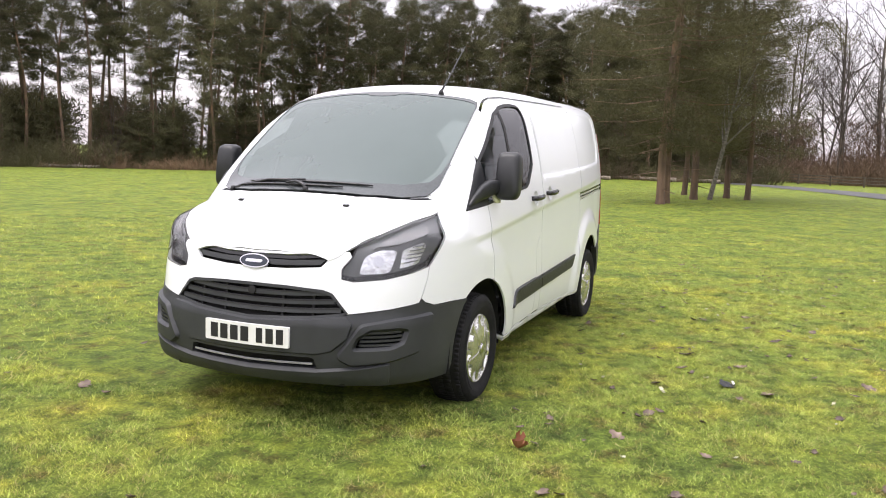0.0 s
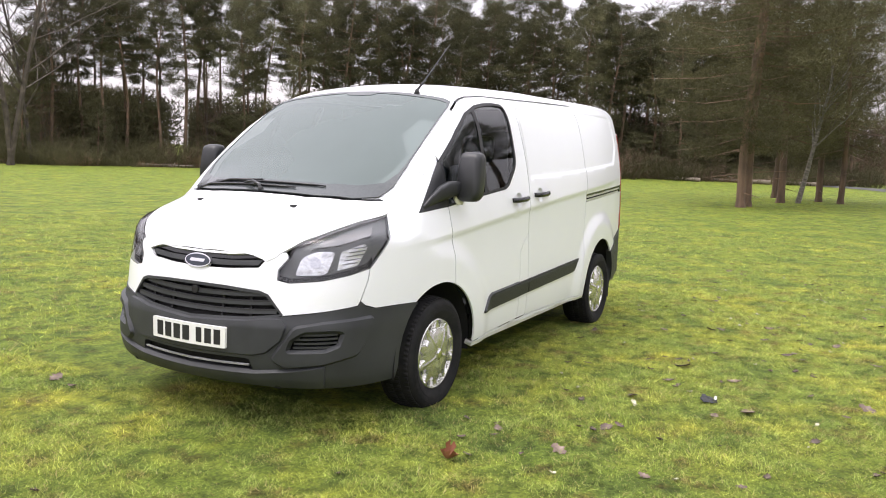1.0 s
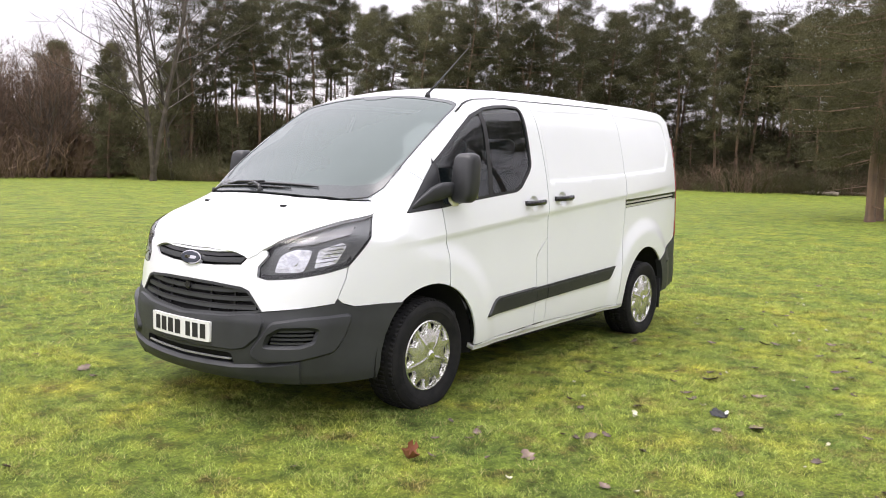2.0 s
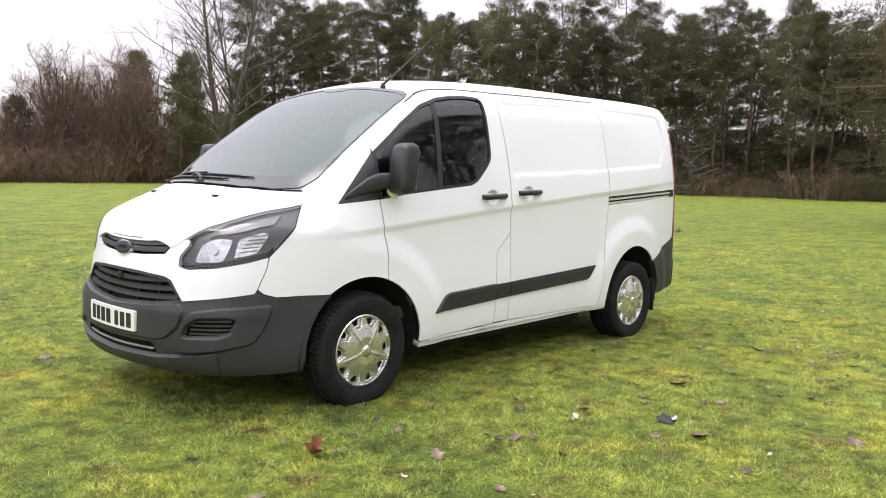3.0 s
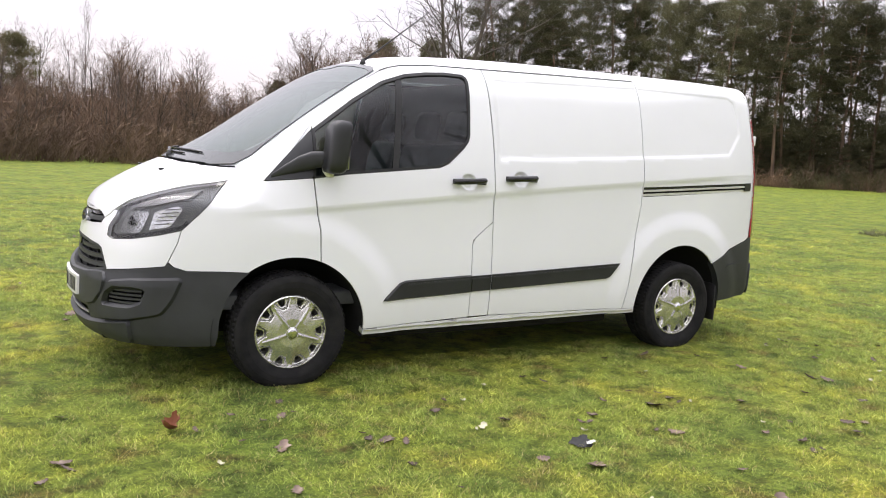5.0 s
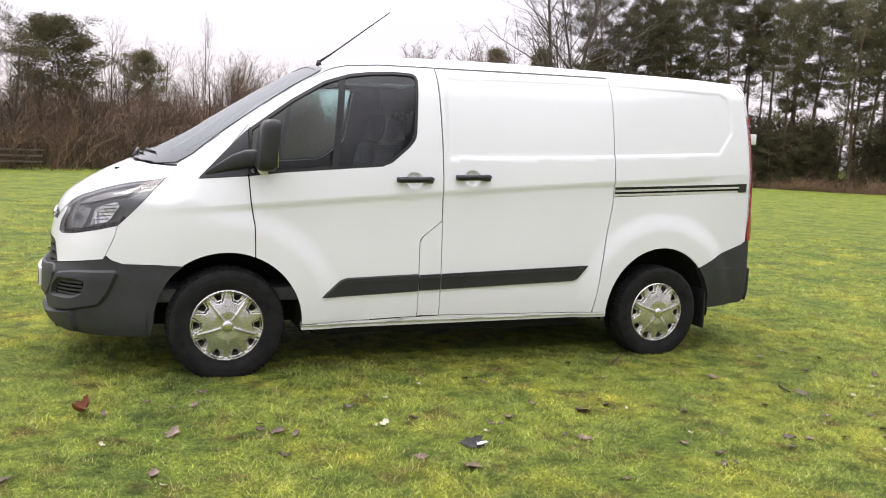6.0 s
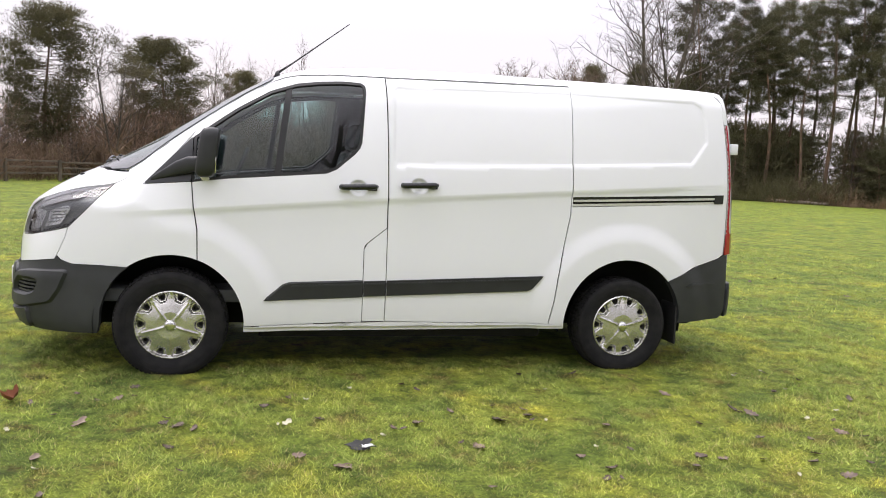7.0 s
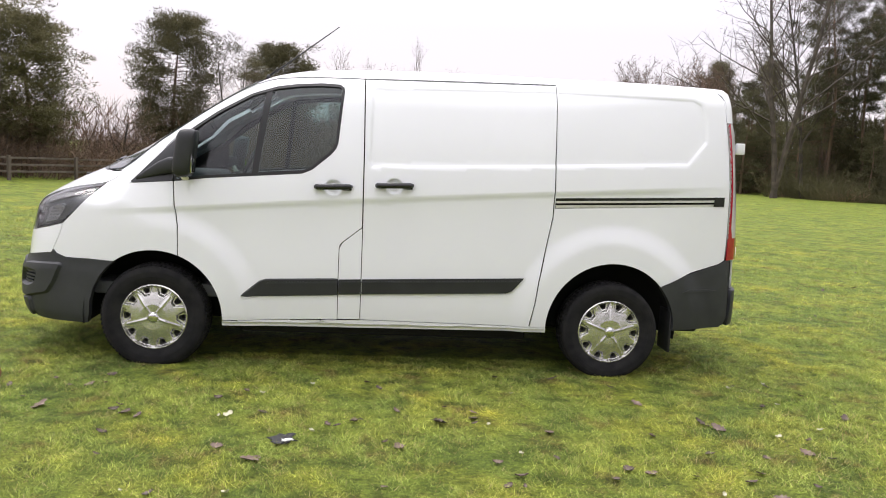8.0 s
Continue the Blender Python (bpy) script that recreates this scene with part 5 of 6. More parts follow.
class Soup:
    """Vertices and faces gathered for one mesh."""
    def __init__(self):
        self.v, self.f = [], []

    def stem(self, pts, r0, r1, sides):
        k0 = len(self.v)
        n = len(pts)
        for i, p in enumerate(pts):
            d = (pts[min(i + 1, n - 1)] - pts[max(i - 1, 0)])
            d = d.normalized() if d.length > 1e-6 else Vector((0, 0, 1))
            a = d.cross(Vector((0.31, 0.95, 0.1))).normalized()
            b = d.cross(a)
            r = r0 + (r1 - r0) * i / (n - 1)
            for s in range(sides):
                q = 2 * math.pi * s / sides
                c = p + (a * math.cos(q) + b * math.sin(q)) * r
                self.v.append((c.x, c.y, c.z))
        for i in range(n - 1):
            for s in range(sides):
                a0, b0 = k0 + i * sides, k0 + (i + 1) * sides
                self.f.append((a0 + s, a0 + (s + 1) % sides, b0 + (s + 1) % sides, b0 + s))

    def sprig(self, p, d, length, width):
        """A slim leaf or needle bunch of one triangle."""
        side = d.cross(Vector((random.uniform(-1, 1), random.uniform(-1, 1), random.uniform(-1, 1)))).normalized() * width
        k = len(self.v)
        e = p + d * length
        self.v += [tuple(p - side), tuple(p + side), tuple(e)]
        self.f.append((k, k + 1, k + 2))

    def mesh(self, name, material):
        me = bpy.data.meshes.new(name)
        me.from_pydata(self.v, [], self.f)
        me.materials.append(material)
        return me


def rnd_dir(zlo=-1.0, zhi=1.0):
    z, q = random.uniform(zlo, zhi), random.uniform(0, 2 * math.pi)
    r = math.sqrt(max(0, 1 - z * z))
    return Vector((r * math.cos(q), r * math.sin(q), z))


def pine_meshes(h, clear, spread, boughs, tufts, per, tuft_len, tuft_w, trunk_r, bend=0.3, flat=0.42):
    """Trunk with boughs, and a crown of needle sprigs, of a Scots pine."""
    wood, crown = Soup(), Soup()
    n = 9
    ph = random.uniform(0, 6.3)
    spine = [Vector((bend * math.sin(ph + i * 0.6) * i / n, bend * math.cos(ph * 1.7 + i * 0.5) * i / n, h * i / (n - 1) * 0.97)) for i in range(n)]
    wood.stem([spine[0] - Vector((0, 0, 0.3)), spine[0] + Vector((0, 0, 0.25))], trunk_r * 1.45, trunk_r * 1.05, 8)
    wood.stem(spine, trunk_r, trunk_r * 0.15, 8)

    def at(z):
        t = min(max(z / (h * 0.97), 0), 0.999) * (n - 1)
        i = int(t)
        return spine[i].lerp(spine[i + 1], t - i)

    for k in range(boughs):
        u = (k + random.random()) / boughs
        z = h * (clear + (0.985 - clear) * u ** 0.9)
        q = k * 2.4 + random.uniform(-0.6, 0.6)
        prof = min(1.0, 0.62 + 0.9 * u) * max(0.16, 1 - max(0, u - 0.55) ** 1.4 * 2.3)
        L = spread * prof * random.uniform(0.5, 1.2)
        rise = (-0.22 + 0.75 * u) * L * random.uniform(0.4, 1.3)
        p0 = at(z)
        out = Vector((math.cos(q), math.sin(q), 0))
        pts = [p0, p0 + out * L * 0.5 + Vector((0, 0, rise * 0.35 - 0.05 * L)), p0 + out * L + Vector((random.uniform(-.2, .2) * L, random.uniform(-.2, .2) * L, rise))]
        wood.stem(pts, max(0.014, trunk_r * 0.26 * (1 - 0.6 * u)), 0.006, 3)
        clumps = 2 + int(random.random() * 2.2)
        for j in range(clumps):
            t = 0.42 + 0.62 * (j + 0.3 + 0.6 * random.random()) / clumps
            c = pts[0].lerp(pts[1], min(1, t * 2)) if t < 0.5 else pts[1].lerp(pts[2], (t - 0.5) * 2)
            c = c + Vector((random.uniform(-.16, .16) * L, random.uniform(-.16, .16) * L, random.uniform(-0.05, 0.12) * L))
            rad = max(0.28, 0.26 * spread * random.uniform(0.6, 1.2))
            for _ in range(tufts * per // clumps):
                o = rnd_dir() * rad * random.random() ** 0.5
                o.z = o.z * flat + 0.1 * rad
                d = (Vector((o.x, o.y, 0)) * (0.8 / rad) + rnd_dir(-0.25, 1.0) + Vector((0, 0, 0.25))).normalized()
                s = random.uniform(0.6, 1.25)
                crown.sprig(c + o, d, tuft_len * s, tuft_w * s)
    # dead snags on the bare bole
    for k in range(int(10 * clear / 0.4)):
        z = h * clear * random.uniform(0.25, 1.0)
        q = random.uniform(0, 6.3)
        p0 = at(z)
        o = Vector((math.cos(q), math.sin(q), random.uniform(-0.25, 0.25)))
        wood.stem([p0, p0 + o * random.uniform(0.5, spread * 0.5)], 0.022, 0.004, 3)
    return wood, crown


def bare_meshes(h, trunk_r, limbs, spread, twig, first=0.25, up=0.75, levels=3, fork=5, stems=1):
    """Trunk with limbs, and the fine branching of a leafless tree."""
    wood, fine = Soup(), Soup()

    def grow(p, d, length, r, level):
        if level >= 3:
            for _ in range(1 + (random.random() < 0.4)):
                fine.sprig(p + rnd_dir() * 0.03 * length, (d.normalized() + rnd_dir() * 0.35).normalized(), length * random.uniform(0.7, 1.2), max(r * 0.9, 0.007))
            return
        pts = [p]
        q = d.normalized()
        n = 4 if level < 2 else 2
        for i in range(n):
            q = (q + rnd_dir() * (0.16 if level else 0.08) + Vector((0, 0, 0.05 * (level > 0)))).normalized()
            pts.append(pts[-1] + q * length / n)
        (wood if level < 2 else fine).stem(pts, r, max(r * 0.35, 0.004), 5 if level == 0 else 3)
        if level >= levels:
            return
        kids = limbs if level == 0 else fork
        for k in range(kids):
            t = (first if level == 0 else 0.2) + (1 - (first if level == 0 else 0.2)) * (k + random.random()) / kids
            i = min(int(t * n), n - 1)
            c = pts[i].lerp(pts[i + 1], t * n - i)
            ax = (pts[i + 1] - pts[i]).normalized()
            side = ax.cross(rnd_dir()).normalized()
            dd = (ax * up + side * random.uniform(0.5, 1.0) * (1.0 if level else spread)).normalized()
            ln = length * (0.50 if level == 0 else 0.52) * (1.05 - 0.55 * t) * random.uniform(0.7, 1.25) * (1.15 if level else 1)
            grow(c, dd, ln, max(r * (1 - 0.6 * t) * 0.5, twig), level + 1)

    for s in range(stems):
        d = Vector((random.uniform(-.1, .1), random.uniform(-.1, .1), 1)) if stems == 1 else Vector((random.uniform(-.16, .16), random.uniform(-.16, .16), 1))
        grow(Vector((random.uniform(-.2, .2) * (stems > 1), random.uniform(-.2, .2) * (stems > 1), -0.2)), d, h * random.uniform(0.85, 1.0), trunk_r, 0)
    return wood, fine


def bush_mesh(h, w, stems, material, r=0.012, droop=0.2):
    s = Soup()
    for _ in range(stems):
        q, rr = random.uniform(0, 6.3), math.sqrt(random.random()) * w * 0.7
        p = Vector((rr * math.cos(q), rr * math.sin(q), -0.1))
        d = (Vector((math.cos(q) * 0.35, math.sin(q) * 0.35, 1)) + rnd_dir() * 0.3).normalized()
        L = h * random.uniform(0.45, 1.0) * (1 - 0.35 * rr / w)
        m1 = p + d * L * 0.55 + rnd_dir() * 0.1 * L
        e = m1 + (d + rnd_dir() * 0.5 - Vector((0, 0, droop))).normalized() * L * 0.5
        s.stem([p, m1, e], r, r * 0.3, 3)
        for _k in range(9):
            c = p.lerp(m1, random.uniform(0.3, 1)) if random.random() < 0.4 else m1.lerp(e, random.random())
            s.sprig(c, (d + rnd_dir() * 0.9).normalized(), L * random.uniform(0.12, 0.38), r * 0.8)
    return s


def tree_kind(name, label, category, group, wood, crown, bark, leaf, crown_name):
    """A tree thing at the origin with its trunk and crown, to be copied."""
    t = thing(name, label, category, group)
    a = new("trunk", wood.mesh("trunk", bark))
    a.parent = t
    c = new(crown_name, crown.mesh(crown_name, leaf))
    c.parent = t
    return t


random.seed(11)
forest = [tree_kind("pine_tree", "tall dark green pine with a bare reddish-brown trunk", "pine tree", "pines along the field edge",
                    *pine_meshes(16, c, sp, b, tu, 17, 0.30, 0.021, 0.17, 0.8, 0.6), BARK_P, NEEDLE, "crown")
          for c, sp, b, tu in ((0.42, 2.7, 38, 20), (0.50, 2.5, 34, 20), (0.34, 2.9, 42, 20), (0.26, 3.1, 48, 18), (0.56, 2.4, 30, 21), (0.46, 3.2, 36, 21))]
far_forest = [tree_kind("pine_tree", "tall dark pine deep in the wood", "pine tree", "pines along the field edge",
                        *pine_meshes(16, c, sp, 30, 18, 7, 0.46, 0.045, 0.17, 0.7, 0.6), BARK_P, NEEDLE, "crown") for c, sp in ((0.35, 2.8), (0.48, 2.6))]
skirted = [tree_kind("pine_tree", "dark pine clothed with green boughs almost to the ground", "pine tree", "pines along the field edge",
                     *pine_meshes(h, 0.05, sp, 60, 16, 15, 0.30, 0.023, 0.15, 0.4, 0.6), BARK_P, NEEDLE, "crown") for h, sp in ((14, 2.9), (11, 2.6))]
near_pine = [tree_kind("pine_tree", "spreading pine with low drooping boughs standing on the lawn", "pine tree", "pines on the lawn",
                       *pine_meshes(h, c, sp, 74, 46, 13, 0.20, 0.012, r, 0.5, 0.45), BARK_P, NEEDLE_L, "crown") for h, c, sp, r in ((14.5, 0.13, 4.0, 0.150), (13.5, 0.15, 3.7, 0.135), (14, 0.17, 3.7, 0.155))]
lone_pine = [tree_kind("pine_tree", "rounded pine rising above the bare thicket", "pine tree", "pines in the thicket",
                       *pine_meshes(h, 0.24, sp, 90, 54, 8, 0.20, 0.024, 0.14, 0.4, 0.7), BARK_P, NEEDLE_L, "crown") for h, sp in ((10, 2.7), (9.5, 3.0))]
bare_tall = [tree_kind("bare_tree", "tall leafless tree with fine spreading branches", "tree", "leafless trees",
                       *bare_meshes(h, r, l, sp, 0.012, 0.28, 0.75, 3, 6, st), BARK_B, BARK_B, "branchwork") for h, r, l, sp, st in ((19, 0.22, 18, 1.0, 1), (16, 0.16, 16, 1.0, 2), (15, 0.15, 18, 0.9, 1))]
bare_low = [tree_kind("bare_tree", "slender leafless tree with reddish twigs", "tree", "leafless trees",
                      *bare_meshes(h, r, l, sp, 0.010, 0.12, 0.8, 3, 6, st), BARK_B, TWIG_R, "branchwork") for h, r, l, sp, st in ((9, 0.10, 14, 0.7, 2), (8, 0.09, 14, 0.8, 3), (10, 0.11, 14, 0.6, 1), (7, 0.08, 12, 0.9, 3))]
larch = tree_kind("larch_tree", "leafless young larch with level grey twigs", "tree", "leafless trees", *bare_meshes(7.5, 0.09, 46, 1.6, 0.008, 0.06, 0.15, 2, 7, 1), BARK_B, BARK_B, "branchwork")


def place(kind, x, y, h_scale=1.0, w_scale=None):
    w = w_scale or h_scale
    t = copy_thing(kind, pose(x, y, lift(x, y) - 0.05, 0, 0, random.uniform(0, 360)))
    t.scale = (w, w, h_scale)
    return t


def along(line, step, jitter):
    """Points along a line of corners."""
    out = []
    for (ax, ay), (bx, by) in zip(line, line[1:]):
        n = max(1, int(math.hypot(bx - ax, by - ay) / step))
        out += [(ax + (bx - ax) * (i + random.uniform(-.3, .3)) / n + random.uniform(-jitter, jitter), ay + (by - ay) * (i + random.uniform(-.3, .3)) / n + random.uniform(-jitter, jitter)) for i in range(n)]
    return out


EDGE = [(58, -1), (53.5, 10), (48.5, 19.5), (44, 26), (39.5, 32), (34.5, 37), (29.5, 40), (26.5, 45)]
for row, (dx, dy, kinds, step) in enumerate(((1.2, 0.8, forest[2:4] + skirted, 2.7), (3.0, 2.3, forest, 1.75), (5.4, 4.2, forest, 1.9), (8.5, 6.5, far_forest, 2.4), (12.5, 9.5, far_forest, 3.0))):
    for x, y in along([(a + dx, b + dy) for a, b in EDGE], step, 0.7):
        thin = y > 33 + dy
        if row == 0 and thin and random.random() < 0.6 or row > 1 and thin and random.random() < 0.5:
            continue
        place(random.choice([forest[0], forest[1], forest[4]] if thin and row else kinds), x, y, random.uniform(0.70, 0.96) * (0.92 if x > 50 else 1.0), random.uniform(0.62, 0.85))
    if row < 3:
        for x, y in along([(a + dx + 0.8, b + dy + 0.4) for a, b in EDGE], 2.2, 1.0):
            place(random.choice(skirted), x, y, random.uniform(0.24, 0.42), random.uniform(0.42, 0.62)) if random.random() < 0.7 else place(random.choice(bare_low), x, y, random.uniform(0.4, 0.75))
# pines on the lawn beside the drive, and a leaning birch among them
for k, x, y, s in ((0, 23.5, 1.05, 0.95), (1, 24.3, 0.95, 0.9), (2, 29.2, 0.5, 0.95), (0, 33.5, -0.5, 0.95), (1, 32.1, -1.4, 0.95), (2, 36.5, 1.6, 0.9)):
    place(near_pine[k], x, y, s)
BIRCH = ramp_mat("birch_bark", [(0.3, (0.09, 0.08, 0.068)), (0.55, (0.19, 0.17, 0.15)), (0.75, (0.34, 0.31, 0.28))], 5, rough=0.8, stretch=(1, 1, 2.5))
birch = tree_kind("birch_tree", "pale-barked birch leaning among the lawn pines", "tree", "leafless trees", *bare_meshes(5.6, 0.11, 9, 0.6, 0.008, 0.4, 0.8, 3, 5, 1), BIRCH, BARK_B, "branchwork")
birch.matrix_world = Matrix.Translation((29.5, -0.1, -0.05)) @ Matrix.Rotation(radians(15), 4, "X") @ Matrix.Rotation(radians(-8), 4, "Y")
# thicket round the bay on the other side
BAY = [(-30, 3), (-18, 14), (-11, 22), (-6.5, 29), (-1, 32), (5, 35.5), (11, 45), (17, 55), (23, 59), (29, 52)]
for dx, dy, step in ((-0.6, 1.5, 1.35), (-1.6, 3.5, 1.45), (-3, 6.5, 1.6), (-4.5, 10, 1.9)):
    for x, y in along([(a + dx, b + dy) for a, b in BAY], step, 0.8):
        place(random.choice(bare_low), x, y, random.uniform(0.34, 0.50) * (1.3 if y > 42 else 1.0) * (0.55 if x < -5 else 1.0), random.uniform(0.5, 0.75))
# slim pale trees behind the thicket, birches in the corner of the field
for x, y in along([(-9, 36), (-3, 41), (4, 44), (9, 51), (12, 55)], 1.4, 1.2):
    s = random.uniform(0.56, 0.72)
    place(random.choice(bare_low), x, y, s, s * 0.5)
for x, y, s in ((-1.5, 47, 0.92), (0.5, 49, 0.86), (3.5, 50, 0.82), (6.5, 52, 0.80), (9.5, 55, 0.86), (-4.5, 44, 0.80), (-6, 42, 0.7), (12.5, 57, 0.86), (2, 46, 0.74), (5, 48, 0.76), (8, 53, 0.8)):
    place(bare_low[2 if s > 0.8 else 0], x, y, s * 0.77, s * 0.55)
for x, y, s in ((22, 56, 1.02), (20.5, 57, 0.98), (23.5, 58, 1.0), (25, 56.5, 0.95), (24.5, 53.5, 0.92), (26, 59, 0.98), (27.5, 57, 0.96), (22.5, 53, 0.85), (21, 54, 0.8), (24, 51, 0.85), (26.5, 53.5, 0.95), (19.5, 55.5, 0.85), (23, 60, 1.0), (27, 61, 1.0), (29.5, 59, 0.98)):
    for k in range(2):
        place(bare_low[random.choice((0, 1, 3))], x + random.uniform(-1.5, 1.5), y + random.uniform(-1.5, 1.5), s * random.uniform(0.95, 1.14), s * random.uniform(0.9, 1.2))
for k, x, y, s, w in ((0, -3.6, 37.5, 0.66, 0.95), (1, -7.6, 31.5, 0.72, 0.72), (1, -13.2, 23.6, 0.72, 0.95), (0, -11.2, 25.0, 0.57, 0.8), (0, -15.5, 24.5, 0.75, 1.0), (0, 19.2, 58.5, 0.58, 0.5), (1, 29, 60, 1.05, 0.6), (0, 32, 57, 1.0, 0.6), (0, 33, 50, 0.85, 0.6), (1, 0.6, 47, 0.66, 0.5)):
    place(lone_pine[k], x, y, s, w)
for k, x, y, s in ((2, 28.0, 43.2, 0.90), (2, 29, 47, 0.75), (2, 33, 46, 0.8), (1, -4.6, 29.4, 0.34),
                   (0, 72, -7.5, 0.84), (1, 76, -4, 0.9), (0, 80, -11, 0.95), (1, 70, -12, 0.8), (2, 75, -16, 0.95), (0, 84, 1, 0.95), (2, 68, 0.5, 0.75), (1, 78, 6, 0.85)):
    place(bare_tall[k], x, y, s)
place(bare_tall[1], 25.0, 40.8, 0.92, 1.1)
place(larch, 46.8, 20.2, 0.80)
for k, x, y, s in ((0, 28, 44, 0.55), (1, 26, 47.5, 0.62), (0, 30, 46, 0.62), (1, 27.5, 50, 0.7)):
    place(skirted[k], x, y, s)
for x, y in along([(66, 18), (71, 9), (73, -2), (71, -12), (66, -24)], 2.0, 1.5) + along([(70, 18), (75, 9), (78, -2), (76, -12), (70, -24)], 2.3, 1.5):
    place(random.choice(bare_low + bare_tall[1:]), x, y, random.uniform(0.55, 0.9))
for x, y in along([(57, 10), (62, 12), (67, 17)], 1.9, 1.2):
    place(random.choice(skirted + forest[2:4]), x, y, random.uniform(0.5, 0.72))
# woods behind the viewer, which the glass mirrors
for k, x, y, s in ((0, 12.5, -15, 0.95), (1, 17, -17, 1.0), (2, 9, -18.5, 1.0), (0, 2, -20, 0.85), (2, 5.5, -19, 0.95), (0, 22, -20, 1.0)):
    place(bare_tall[k], x, y, s)
for k, x, y, s in ((1, 22, -12, 1.0), (4, 18.5, -13, 0.9), (0, 26, -13, 1.0), (4, 15, -14.5, 0.95)):
    place(forest[k], x, y, s)
for i in range(34):
    q = radians(195 + i * 3.9)
    rr = 26 + 9 * (i % 3)
    x, y = 1.4 + rr * math.cos(q), -6 + rr * math.sin(q)
    place(random.choice(bare_tall), x + random.uniform(-3, 3), y + random.uniform(-3, 3), random.uniform(0.7, 1.0) * (0.4 if x < -4 else 1.0))
for master in forest + far_forest + skirted + near_pine + lone_pine + bare_tall + bare_low + [larch]:
    for o in (master, *master.children_recursive):
        bpy.data.objects.remove(o)

# the depth of the woods, too dense to pick apart
def wood_depth(name, label, line, near, far, top, count, length, width, material, upright):
    s = Soup()
    for _ in range(count):
        i = random.randrange(len(line) - 1)
        t, o = random.random(), random.uniform(near, far)
        (ax, ay), (bx, by) = line[i], line[i + 1]
        d = Vector((bx - ax, by - ay, 0)).normalized()
        p = Vector((ax + (bx - ax) * t, ay + (by - ay) * t, 0)) + Vector((d.y, -d.x, 0)) * o
        p.z = top * random.random() ** 1.3
        way = (rnd_dir(-0.2, 1.0) + Vector((0, 0, upright))).normalized()
        s.sprig(p, way, length * random.uniform(0.5, 1.3), width * random.uniform(0.6, 1.4))
    tagged(new(name, s.mesh(name, material)), label, "woodland", kind="stuff")


wood_depth("pine_understorey", "dark olive tangle of growth under the pines", EDGE, 3, 14, 3.8, 80000, 0.50, 0.030, NEEDLE_L, 0.25)
wood_depth("pine_wood_depth", "dark tangled growth deep under the pines", EDGE, 10, 22, 5.0, 80000, 0.55, 0.045, NEEDLE, 0.2)
wood_depth("drive_wood_depth", "brown tangle of bare growth beyond the drive", [(66, 20), (71, 7), (73, -6), (66, -24)], -12, 0, 5.2, 40000, 1.0, 0.032, TWIG_R, 0.6)
wood_depth("thicket_depth", "brown tangle of twigs deep in the thicket", BAY, -12, -1.5, 2.7, 60000, 0.8, 0.016, TWIG_R, 1.0)
wood_depth("corner_wood_depth", "dark tangle of growth where the thicket meets the pines", [(22, 60), (28, 56), (31, 51), (30, 44)], -8, 0, 5.2, 50000, 0.6, 0.032, NEEDLE_L, 0.5)
wood_depth("lawn_edge_depth", "dark tangle of growth behind the lawn pines", [(56, 6), (60, 0), (68, 4)], -9, 0, 4.2, 34000, 0.55, 0.036, NEEDLE, 0.4)

# undergrowth
bush_r = [bush_mesh(2.6, 1.7, 48, TWIG_R, 0.013), bush_mesh(3.6, 2.0, 56, TWIG_R, 0.015)]
bush_b = [bush_mesh(1.3, 1.5, 80, BRACKEN, 0.010, 0.5), bush_mesh(1.9, 1.6, 80, BRACKEN, 0.011, 0.4)]
bush_e = [bush_mesh(2.4, 1.8, 120, NEEDLE_L, 0.012, 0.3), bush_mesh(1.6, 1.5, 110, NEEDLE_L, 0.011, 0.5)]
bush_data = [b.mesh("thicket_shrub", TWIG_R) for b in bush_r], [b.mesh("bracken_clump", BRACKEN) for b in bush_b], [b.mesh("evergreen_shrub", NEEDLE_L) for b in bush_e]


def shrub(kind, x, y, s):
    me = random.choice(bush_data[kind])
    o = new(me.name.split(".")[0], me)
    o.matrix_world = pose(x, y, lift(x, y) - 0.05, 0, 0, random.uniform(0, 360)) @ Matrix.Diagonal((s * 1.2, s * 1.2, s, 1))
    return tagged(o, ("leafless reddish-brown thicket shrub", "dead brown bracken at the wood's edge", "olive-green shrub at the foot of the pines")[kind], "shrub", "undergrowth")


for dx, dy, step in ((-0.2, 0, 1.15), (-0.9, 1.6, 1.3), (-2, 3.6, 1.6)):
    for x, y in along([(a + dx, b + dy) for a, b in BAY], step, 0.6):
        shrub(0, x, y, random.uniform(0.6, 1.05) * (0.7 if x < -5 else 1.0))
for off, st in ((0.0, 0.85), (1.5, 1.1), (3.4, 1.3)):
    for x, y in along([(a + off, b + off * 0.7) for a, b in EDGE], st, 0.45):
        brown = 0.9 if 28 < y - 0.7 * off < 37 else 0.3
        k = 1 if random.random() < brown - 0.1 * off else random.choice((0, 2, 2))
        shrub(k, x - 0.4 + random.uniform(-0.5, 0.9), y - 0.4 + random.uniform(-0.5, 0.7), random.uniform(0.35, 1.0) * (1.25 if k == 2 else 1.0))
for off in (0, 2.4, 5):
    for x, y in along([(64 + off, 17), (68.5 + off, 6), (70 + off, -6), (64 + off, -22)], 1.4, 0.7):
        shrub(0, x, y, random.uniform(0.8, 1.35))

for _ in range(46):
    shrub(0, random.uniform(16, 29), 54 + random.uniform(-4, 5), random.uniform(1.0, 1.7))


